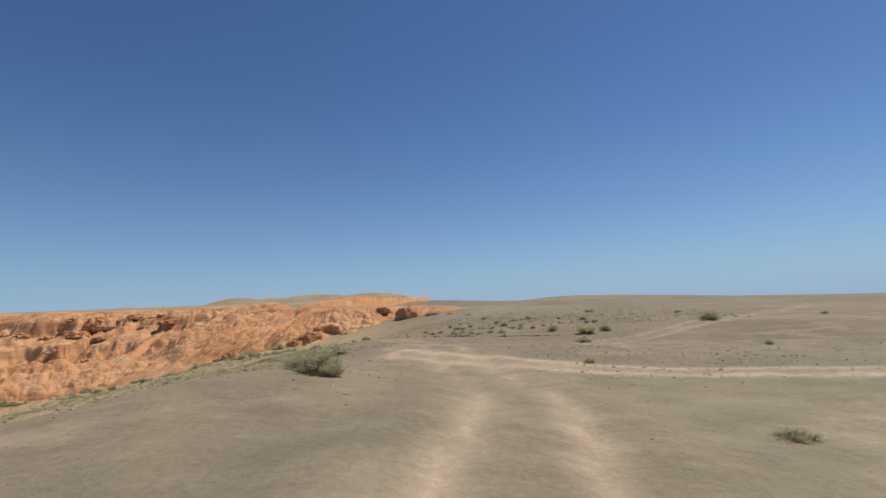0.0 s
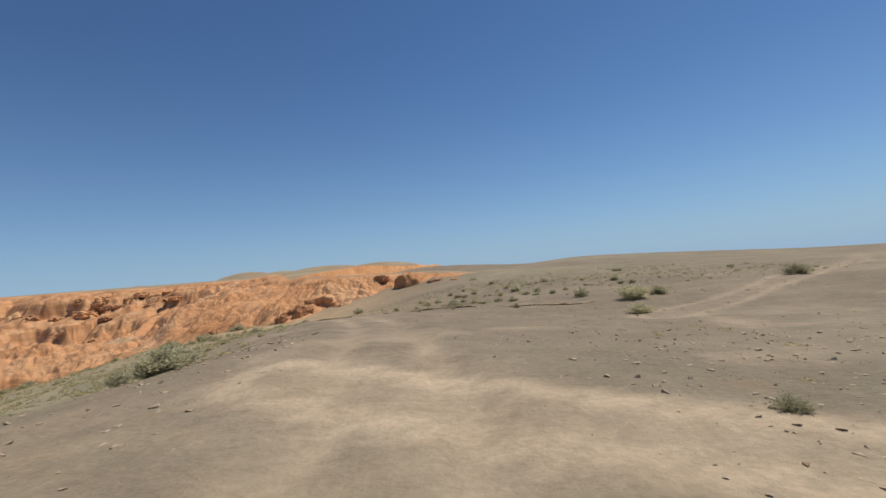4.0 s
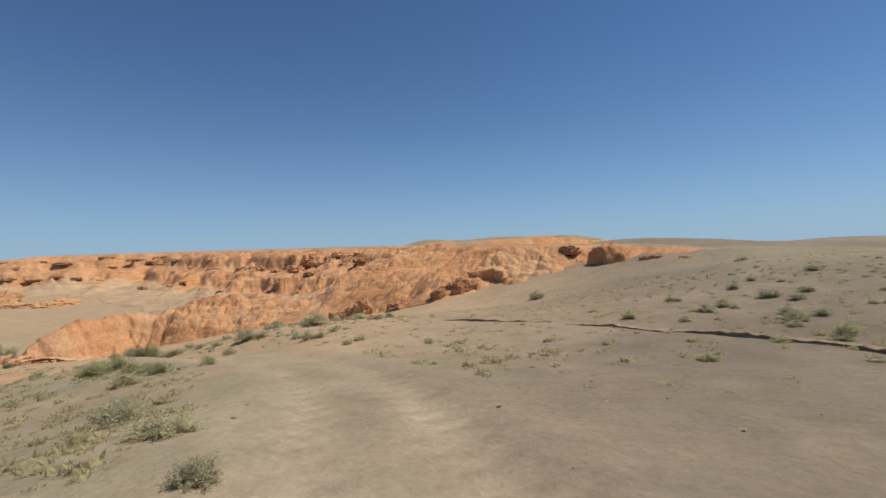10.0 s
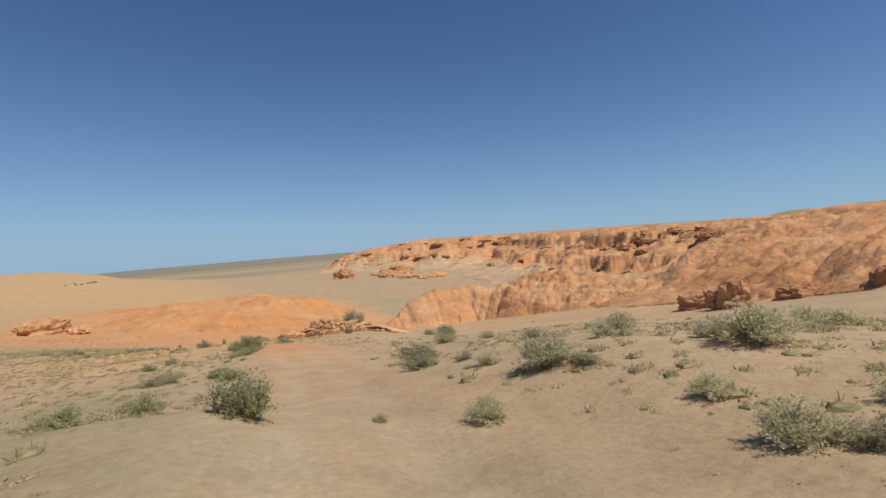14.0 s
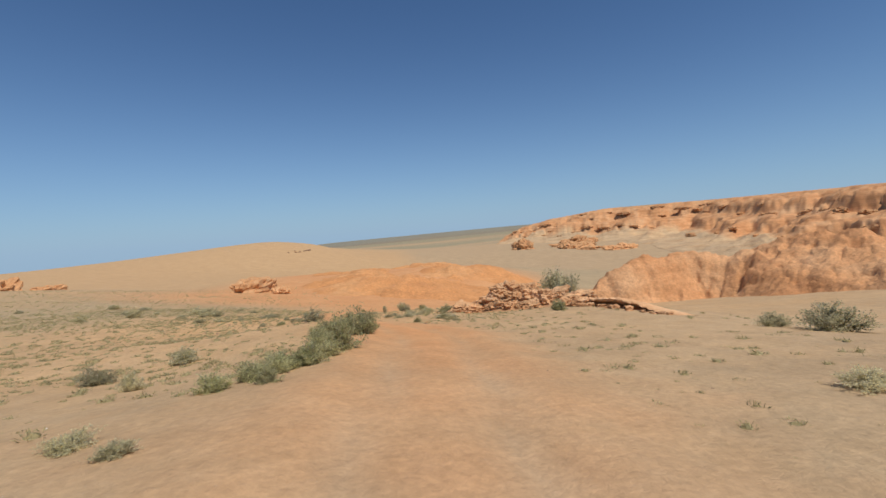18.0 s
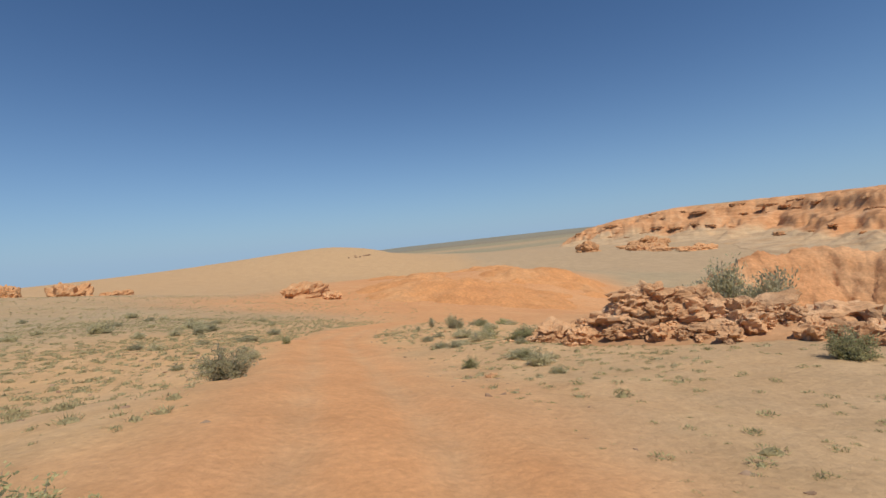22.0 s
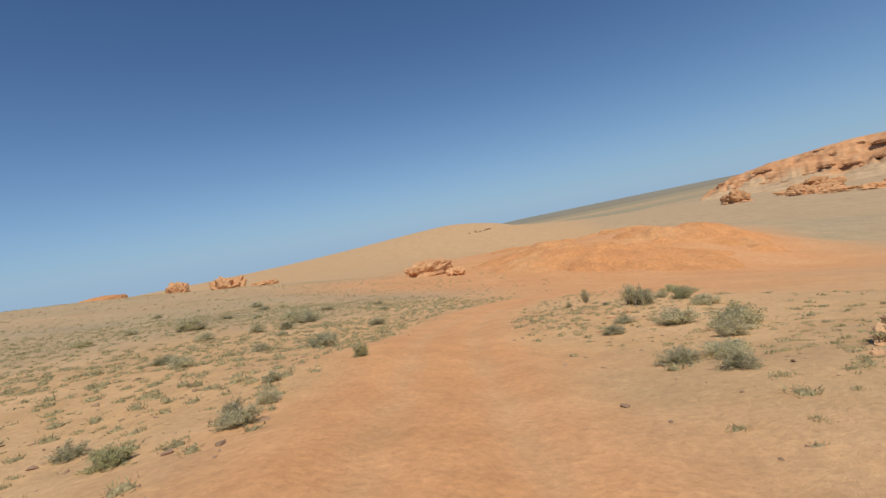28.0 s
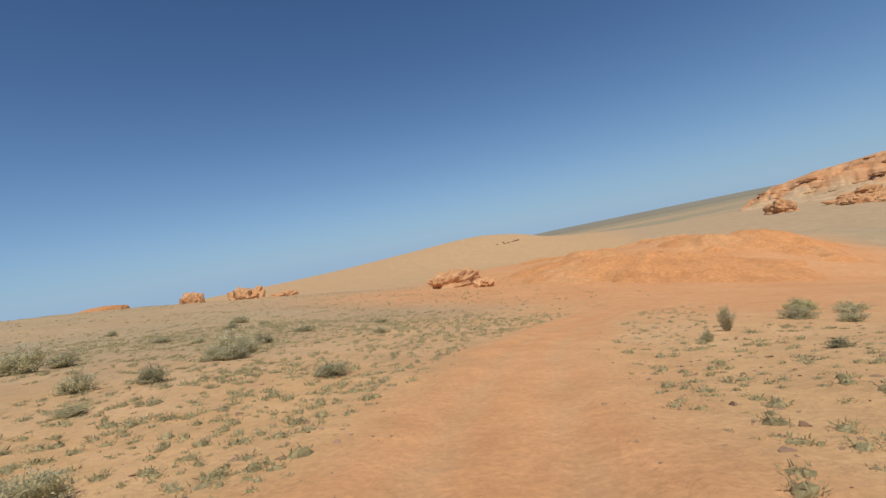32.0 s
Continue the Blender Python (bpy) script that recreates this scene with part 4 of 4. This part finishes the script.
tufts("green_weeds", gx, gy, WEED, "fresh green weeds on the sand before the stones", (0.05, 0.17), 70, 0.7, 0.5)
gx, gy = (np.concatenate(v) for v in zip(spread(3600, -130, -56, -20, 48), spread(1200, -85, -56, 52.5, 64), spread(900, -34, -10, 44, 64), spread(700, -10, 14, 12, 60)))
tufts("dry_grass", gx, gy, DRY, "dry straw-coloured tufts between the shrubs", (0.05, 0.20), 28, 0.4)
gx, gy = (np.concatenate(v) for v in zip(spread(4500, -95, 20, 0, 75, 1.6), spread(3000, 0, 30, 5, 60, 1.6), spread(1500, -16, 6, 0, 50, 1.2), spread(2200, -90, -56, 42, 58, 1.3)))
strewn_stones("gravel_stones", gx, gy, PEBBLE, "small reddish stones strewn over the sand", (0.012, 0.055))

CLOD = mat("dry_clod", [(0.36, 0.28, 0.19), (0.44, 0.34, 0.23), (0.52, 0.41, 0.29)], 3.0, 18.0, bump=0)
gx, gy = (np.concatenate(v) for v in zip(spread(2600, 1, 14, 11, 25, 1.5), spread(1400, -9, -1, 8, 30, 1.5), spread(1200, 0, 26, 20, 48, 1.5)))
strewn_stones("earth_clods", gx, gy, CLOD, "dry pale clods of earth turned up beside the track", (0.02, 0.10))

gx, gy = (np.concatenate(v) for v in zip(spread(3200, -102, -54, 40, 58, 1.9), spread(1400, -100, -60, 42, 52, 2.2)))
strewn_stones("lane_stones", gx, gy, PEBBLE, "dark red clods and stones along the track's edge", (0.02, 0.12))

# ---- stones and crags ----
def boulder_mesh(name, seed, material, flat=0.6, cut=0.5, layered=0.05, rings=14, steps=22, undercut=0.0):
    """A weathered block about a metre across: lumpy, pitted, worn into layers, its foot at z = 0."""
    verts, faces = [], []
    shift = Vector((seed * 3.1, seed * 1.7, seed * 0.9))
    for i in range(rings + 1):
        a = math.pi * (i / rings - 0.5)
        for j in range(steps):
            b = 2 * math.pi * j / steps
            d = Vector((math.cos(b) * math.cos(a), math.sin(b) * math.cos(a), math.sin(a)))
            box = max(abs(d.x), abs(d.y) * 1.1, abs(d.z)) ** 0.7
            r = 1 + cut * noise.fractal(d * 1.5 + shift, 0.8, 2.2, 4) * 0.8 + 0.10 * noise.noise(d * 5 + shift) + 0.07 * noise.noise(d * 10 - shift) - 0.16 * max(0.0, noise.noise(d * 3.2 - shift) - 0.15)
            r += 0.20 * (cracks(Vector((d.x, d.y, d.z * 1.4)) + shift, 1.9) - 0.6)
            r += layered * math.sin(d.z * 13 + 4 * noise.noise(d * 1.5 + shift)) * math.cos(a)
            r -= undercut * max(0.0, -d.z + 0.1) * math.cos(a) * 1.6
            p = d * (0.5 * r / box)
            verts.append((p.x, p.y * 0.85, (p.z + 0.45) * flat))
    for i in range(rings):
        for j in range(steps):
            k = (j + 1) % steps
            faces.append((i * steps + j, i * steps + k, (i + 1) * steps + k, (i + 1) * steps + j))
    return mesh_of(name, verts, faces, [material])


STONES = [boulder_mesh("stone", 1 + k, REDROCK, 0.78, 0.6, 0.05, 18, 28) for k in range(9)]
SLABS = [boulder_mesh("slab", 31 + k, REDROCK, 0.46, 0.55, 0.07, 18, 30, 0.35) for k in range(5)]


def stone_heap():
    """The heap of fallen red blocks beside the track, on a low bank of sand."""
    rnd = random.Random(8)
    a, b = Vector((-71.2, 58.6)), Vector((-64.6, 64.6))
    mid = (a + b) / 2
    root = new("stone_heap")
    root.location = stand(mid.x, mid.y)
    ox, oy, oz = root.location
    along_way = (b - a).normalized()
    across = Vector((-along_way.y, along_way.x))

    def heap_z(t, s):
        return (1.4 * math.exp(-((t - 0.48) / 0.20) ** 2) + 0.75 * math.exp(-((t - 0.88) / 0.28) ** 2) + 0.25 * math.exp(-((t - 0.12) / 0.2) ** 2)) * math.exp(-(s / 1.3) ** 2)

    n, verts, faces = 26, [], []
    for i in range(n):
        for j in range(n):
            t, s = -0.25 + 1.5 * i / (n - 1), -3.4 + 6.8 * j / (n - 1)
            p = a.lerp(b, t) + across * s
            verts.append((p.x - ox, p.y - oy, float(ground_z(p.x, p.y)) - oz + heap_z(t, s) * 0.9 - 0.06))
    for i in range(n - 1):
        for j in range(n - 1):
            faces.append((i * n + j, (i + 1) * n + j, (i + 1) * n + j + 1, i * n + j + 1))
    part("sand_bank", mesh_of("sand_bank", verts, faces, [SAND], True), root, None, "bank of orange sand under the stones")
    for k in range(270):
        t, s = min(1.15, max(-0.1, rnd.gauss(0.45, 0.33))), rnd.gauss(-0.25, 0.85)
        big = rnd.random() ** 2.2
        size = 0.22 + 0.75 * big
        p = a.lerp(b, t) + across * s
        z = float(ground_z(p.x, p.y)) + heap_z(t, s) * rnd.uniform(0.8, 1.05) - 0.10 - 0.12 * size
        me = rnd.choice(STONES if rnd.random() < 0.88 else SLABS)
        m = Matrix.Translation((p.x - ox, p.y - oy, z - oz)) @ Euler((rnd.uniform(-0.3, 0.3), rnd.uniform(-0.3, 0.3), rnd.uniform(0, 6.3))).to_matrix().to_4x4() @ Matrix.Diagonal((size * 1.15, size, size * rnd.uniform(0.8, 1.1), 1))
        part("stone", me, root, m)
    # the great slabs on top
    for t, s, z0, size, turn in ((0.42, 0.0, 0.95, 2.1, 0.75), (0.58, 0.2, 1.0, 1.5, 1.1), (0.38, -0.7, 0.35, 1.8, 0.6), (0.62, -0.4, 0.5, 1.6, 0.5), (0.82, 0.1, 0.35, 1.9, 0.9), (1.02, 0.3, 0.1, 2.0, 0.72), (0.10, -1.1, 0.05, 1.5, 2.6), (0.52, 0.5, 0.75, 1.5, 1.7), (0.45, -1.3, 0.0, 1.4, 0.2), (0.72, -1.2, 0.0, 1.2, 1.4)):
        p = a.lerp(b, t) + across * s
        z = float(ground_z(p.x, p.y)) + z0 - oz
        m = Matrix.Translation((p.x - ox, p.y - oy, z)) @ Euler((0.12, -0.1, turn)).to_matrix().to_4x4() @ Matrix.Diagonal((size, size * 0.75, size * 0.95, 1))
        part("slab", SLABS[int(turn * 10) % 5], root, m)
    tagged(root, "heap of broken dark red sandstone blocks on orange sand", "rocks")


BONE = mat("bleached_stone", [(0.72, 0.69, 0.64), (0.80, 0.78, 0.74)], 8.0, 60.0, bump=0.2)
BANK = mat("brown_earth", [(0.27, 0.19, 0.12), (0.34, 0.245, 0.155), (0.40, 0.295, 0.19)], 1.5, 12.0, bump=0.8, bump_size=0.06)
SAND = mat("orange_sand", [(0.40, 0.215, 0.105), (0.47, 0.26, 0.13), (0.52, 0.31, 0.17)], 0.3, 9.0, bump=0.4)
stone_heap()


def rock_ledge(name, line, size, label, seed, thick=1.0, sink=0.10, material=None, gappy=0.0, lip=False):
    """A low broken ledge of flat slabs along a line."""
    rnd = random.Random(seed)
    root = new(name)
    root.location = stand(*line[0])
    meshes = [stone_mesh("slab", 120 + k, material, 20, 0.5) for k in range(5)] if material else SLABS
    for (ax, ay), (bx, by) in zip(line[:-1], line[1:]):
        n = max(1, int(math.hypot(bx - ax, by - ay) / (size * 0.62)))
        for i in range(n):
            t = (i + rnd.random() * 0.5) / n
            if rnd.random() < gappy:
                continue
            x, y = ax + (bx - ax) * t + rnd.gauss(0, 0.17), ay + (by - ay) * t + rnd.gauss(0, 0.17)
            s = size * rnd.uniform(0.45, 1.35)
            p = stand(x, y, -sink) - root.location
            m = Matrix.Translation(p) @ Euler((rnd.uniform(-0.1, 0.1), rnd.uniform(-0.1, 0.1), math.atan2(by - ay, bx - ax) + rnd.uniform(-0.3, 0.3))).to_matrix().to_4x4() @ Matrix.Diagonal((s, s * 0.6, s * thick * rnd.uniform(0.7, 1.2), 1))
            part("slab", meshes[rnd.randrange(5)], root, m)
    if lip:  # the worn edge of the bank, overhanging a little
        stations = []
        for (ax, ay), (bx, by) in zip(line[:-1], line[1:]):
            n = max(2, int(math.hypot(bx - ax, by - ay) / 0.14))
            stations += [(ax + (bx - ax) * i / n, ay + (by - ay) * i / n, by - ay, ax - bx) for i in range(n)]
        verts, faces = [], []
        for i, (x, y, nx, ny) in enumerate(stations):
            ln = math.hypot(nx, ny)
            nx, ny = nx / ln, ny / ln
            h = max(0.0, 0.36 + 1.0 * noise.noise(Vector((i * 0.035, 3, 0))) + 0.3 * noise.noise(Vector((i * 0.16, 6, 0)))) * min(1.0, i / 12, (len(stations) - i) / 12) * (1 + 0.45 * noise.noise(Vector((i * 0.5, 0, 7))))
            sway = 0.40 * noise.noise(Vector((i * 0.07, 9, 0))) + 0.12 * noise.noise(Vector((i * 0.4, 1, 5)))
            for off, up in ((-0.9, -0.02), (-0.35, 0.10 * h), (0.02, 0.26 * h), (0.13, 0.20 * h), (0.10, 0.09 * h), (0.26, -0.06)):
                px, py = x + nx * (off + sway), y + ny * (off + sway)
                verts.append((px - root.location.x, py - root.location.y, float(ground_z(px, py)) + up - 0.01 - root.location.z))
            if i:
                faces += [((i - 1) * 6 + k, i * 6 + k, i * 6 + k + 1, (i - 1) * 6 + k + 1) for k in range(5)]
        part("bank_edge", mesh_of("bank_edge", verts, faces, [BANK]), root, None, "worn dark edge of the earth bank")
    tagged(root, label, "rocks")


rock_ledge("rock_ledge", [(-14.2, 59.0), (-11.3, 58.6), (-9.0, 57.8), (-6.6, 56.9), (-3.3, 54.9), (-1.2, 53.3), (0.5, 51.4), (2.9, 48.1), (5.0, 44.8), (7.4, 41.2), (9.2, 39.6)], 0.24, "low dark broken ledge across the gravel slope", 4, 0.8, 0.05, PEBBLE, 0.35, True)
rock_ledge("rock_ledge", [(-65.4, 63.0), (-63.8, 63.9), (-62.6, 64.3)], 1.3, "flat red sandstone slabs beside the heap", 6, 0.75, 0.2)


def overhang_ledge(line, label):
    """A thick bed of sandstone at the lip of the slope, hollowed out beneath its edge."""
    root = new("rock_ledge")
    root.location = stand(*line[0])
    ox, oy, oz = root.location
    places = []
    for (ax, ay), (bx, by) in zip(line[:-1], line[1:]):
        n = int(math.hypot(bx - ax, by - ay) / 0.09)
        places += [(ax + (bx - ax) * i / n, ay + (by - ay) * i / n, (by - ay), -(bx - ax)) for i in range(n)]
    verts, faces, count = [], [], len(places)
    for i, (x, y, nx, ny) in enumerate(places):
        ln = math.hypot(nx, ny)
        nx, ny = nx / ln, ny / ln
        f = min(1.0, i / 14, (count - 1 - i) / 45)
        h = f * (0.50 + 0.25 * noise.noise(Vector((i * 0.035, 2, 0))) + 0.07 * noise.noise(Vector((i * 0.3, 4, 0))))
        out = 0.35 * noise.noise(Vector((i * 0.05, 8, 1))) + 0.10 * noise.noise(Vector((i * 0.35, 5, 2)))
        gap = 0.55 * f * max(0.25, 0.75 + 0.8 * noise.noise(Vector((i * 0.06, 1, 9))))
        rings = ((-1.6, -0.10), (-0.9, 0.55 * h), (-0.3, 0.95 * h), (0.25, h), (0.42, 0.88 * h), (0.40, 0.70 * h), (0.22, 0.60 * h), (0.30 - gap, 0.50 * h), (0.15 - gap, 0.16 * h), (0.42, 0.02), (0.7, -0.12))
        for k, (off, up) in enumerate(rings):
            wob = 0.10 * noise.noise(Vector((i * 0.16, k * 1.3, 3))) + 0.06 * noise.noise(Vector((i * 0.5, k * 2.1, 7)))
            px, py = x + nx * (off + out + wob), y + ny * (off + out + wob)
            verts.append((px - ox, py - oy, float(ground_z(px, py)) - oz + up + wob * 0.6 * f))
        if i:
            w = len(rings)
            faces += [((i - 1) * w + k, i * w + k, i * w + k + 1, (i - 1) * w + k + 1) for k in range(w - 1)]
    part("rock_bed", mesh_of("rock_bed", verts, faces, [REDROCK]), root)
    rnd = random.Random(14)
    for k in range(22):
        x, y, nx, ny = places[rnd.randrange(count)]
        ln = math.hypot(nx, ny)
        d, size = rnd.uniform(0.5, 1.3), rnd.uniform(0.10, 0.42)
        px, py = x + nx / ln * d, y + ny / ln * d
        part("stone", rnd.choice(STONES), root, Matrix.Translation((px - ox, py - oy, float(ground_z(px, py)) - oz - 0.08 * size)) @ Matrix.Rotation(rnd.uniform(0, 6), 4, "Z") @ Matrix.Diagonal((size, size, size * 0.8, 1)))
    tagged(root, label, "rocks")


overhang_ledge([(-63.4, 64.3), (-61.0, 65.3), (-59.0, 65.8), (-56.6, 66.2)], "long red sandstone ledge hollowed out beneath its edge")


def crag(name, x, y, size, stretch, label, seed, turn=0.0, material=None, sink=0.0, cut=0.35, overhang=0.0, base=None, dent=None, worn=1.0, fine=False):
    ob = new(name, crag_mesh(name, seed, material or CLIFFROCK, size, cut, *((30, 64) if fine else (20, 42)), stretch=stretch, overhang=overhang, dent=dent, worn=worn))
    ob.matrix_basis = Matrix.Translation(Vector((x, y, base)) if base is not None else stand(x, y, -sink)) @ Matrix.Rotation(turn, 4, "Z")
    return tagged(ob, label, "rock")


# on the bluff and at its foot
crag("rock_tower", -9.2, 110.5, 5.8, (1.1, 1.0, 2.0), "steep sandstone bluff with a dark hollowed side", 3, 0.0, ORANGE, base=-5.9, cut=0.16, dent=(-0.95, -0.75, 0.15, 0.40, 0.60), worn=0.45, fine=True)
crag("rock_outcrop", -27.6, 111.2, 5.6, (1.3, 1.2, 1.15), "rounded sandstone knob with a deep dark hollow", 5, 0.0, ORANGE, base=-6.4, cut=0.15, dent=(0.25, -0.95, 0.42, 0.55, 0.84), worn=0.5, fine=True)
for x, y, z, s, k in ((-30.2, 105.5, -8.0, 4.4, 1), (-33, 104.5, -8.8, 4.0, 2), (-46.5, 102.5, -10.6, 3.6, 3), (-49, 103.5, -11.0, 2.6, 4)):
    crag("rock_outcrop", x, y, s, (1.1, 0.8, 1.25), "dark brown ribbed sandstone outcrop at the cliff's foot", 20 + k, k * 0.7, DARKROCK, base=z, overhang=0.25)
for x, y, z, s, k in ((-54, 108, -12.4, 3.6, 5), (-40, 106, -10.6, 4.5, 6), (-15.5, 117, -1.4, 2.4, 8), (-3, 107.5, -3.2, 2.4, 9), (1, 104, -3.1, 2.0, 11)):
    crag("rock_outcrop", x, y, s, (1.35, 0.9, 0.95), "dark hollowed sandstone outcrop on the slope", 20 + k, k * 0.7, DARKROCK, base=z, overhang=0.3)
# across the valley
crag("rock_outcrop", -780, 278, 30, (1.2, 1, 1.1), "lone orange sandstone block at the end of the cliffs", 42, 0.3, sink=2)
jumble = random.Random(77)
for x, y, s, n in ((-740, 350, 22, 5), (-790, 372, 22, 4), (-690, 335, 18, 5), (-650, 330, 15, 4), (-835, 400, 24, 4), (-610, 350, 14, 3), (-288, 381, 11, 3), (-250, 372, 9, 2), (-900, 425, 24, 3), (-330, 395, 11, 3)):
    for k in range(n):
        crag("rock_outcrop", x + jumble.gauss(0, s * 0.8), y + jumble.gauss(0, s * 0.5), s * jumble.uniform(0.6, 1.5), (1.6, 1.0, jumble.uniform(0.5, 0.9)), "weathered orange sandstone outcrop below the cliffs", jumble.randrange(1000), jumble.uniform(0, 6), sink=s * 0.15, cut=0.5)
# broken bands of rock along the far wall
for (ax, ay), (bx, by), wide, n in (((-1240, 410), (-1130, 505), 105, 12), ((-1130, 505), (-1000, 595), 125, 12), ((-1000, 595), (-870, 690), 135, 9), ((-870, 690), (-600, 600), 140, 7), ((-600, 600), (-420, 500), 130, 7), ((-420, 500), (-300, 425), 110, 7), ((-300, 425), (-215, 395), 90, 6), ((-215, 395), (-150, 330), 80, 6), ((-150, 330), (-90, 240), 62, 5)):
    ln = math.hypot(bx - ax, by - ay)
    for k in range(n):
        t, back = (k + jumble.random()) / n, wide * jumble.choice((0.30, 0.42, 0.85)) * jumble.uniform(0.9, 1.15)
        x, y = ax + (bx - ax) * t + (by - ay) / ln * back, ay + (by - ay) * t - (bx - ax) / ln * back
        s = wide * jumble.uniform(0.06, 0.12)
        crag("rock_outcrop", x, y, s, (2.0, 0.8, 0.55), "broken orange sandstone ledge on the cliff face", jumble.randrange(1000), math.atan2(by - ay, bx - ax) + jumble.uniform(-0.3, 0.3), sink=s * 0.14, cut=0.45)
# on the far slope beside the track
crag("rock_slab", -213, 6.5, 20, (0.95, 0.45, 0.5), "broad layered orange sandstone slab on a bank", 81, -0.25, sink=0.5, cut=0.2, overhang=0.25)
crag("rock_outcrop", -206, 17, 10, (1.4, 0.6, 0.5), "low crumbling orange bank beside the slab", 82, 0.3, sink=0.6)
crag("rock_outcrop", -219, -101, 9, (1.2, 0.9, 1.2), "small dark red rock on the skyline", 83, 0.6, sink=1.4)
crag("rock_outcrop", -259, -111, 18, (1.3, 0.8, 0.95), "jagged orange-red rock on the skyline", 84, 0.9, sink=2.6)
crag("rock_outcrop", -262, -92, 12, (1.2, 0.8, 0.6), "low orange rock on the skyline", 85, 0.1, sink=1.6)
crag("rock_mound", -156, -64, 9, (1.5, 1.2, 0.55), "small rounded orange mound on the skyline", 86, 0.4, EARTH, 1.5, 0.1, worn=0.25)

# dark stones scattered on the tan hill
for x, y, s in ((-636, -54, 3.0), (-641, -50, 3.6), (-650, -46, 3.2), (-655, -43, 4.2), (-660, -41, 3.4), (-646, -57, 2.6), (-632, -62, 2.4)):
    crag("rock", x, y, s, (1.1, 0.8, 0.9), "dark stone on the open tan hillside", int(-x * 7) % 100, x, PEBBLE, 0.3)

# single stones and pale scraps beside the track
for x, y, s, label, material in ((-63.6, 55.4, 0.27, "single red stone among weeds on the sand", REDROCK), (-43.6, 49.0, 0.08, "small bleached white stone on the sand", BONE), (-28.5, 60.8, 0.10, "small bleached white stone on the sand", BONE),
                                 (-77.3, 52.9, 0.16, "small red stone beside the track", REDROCK), (-80.6, 53.5, 0.26, "small red stone beside the track", REDROCK), (-81.4, 54.2, 0.22, "small red stone beside the track", REDROCK)):
    crag("stone", x, y, s, (1.2, 0.9, 0.8), label, int(x * -3), x, material, 0.03, 0.5)
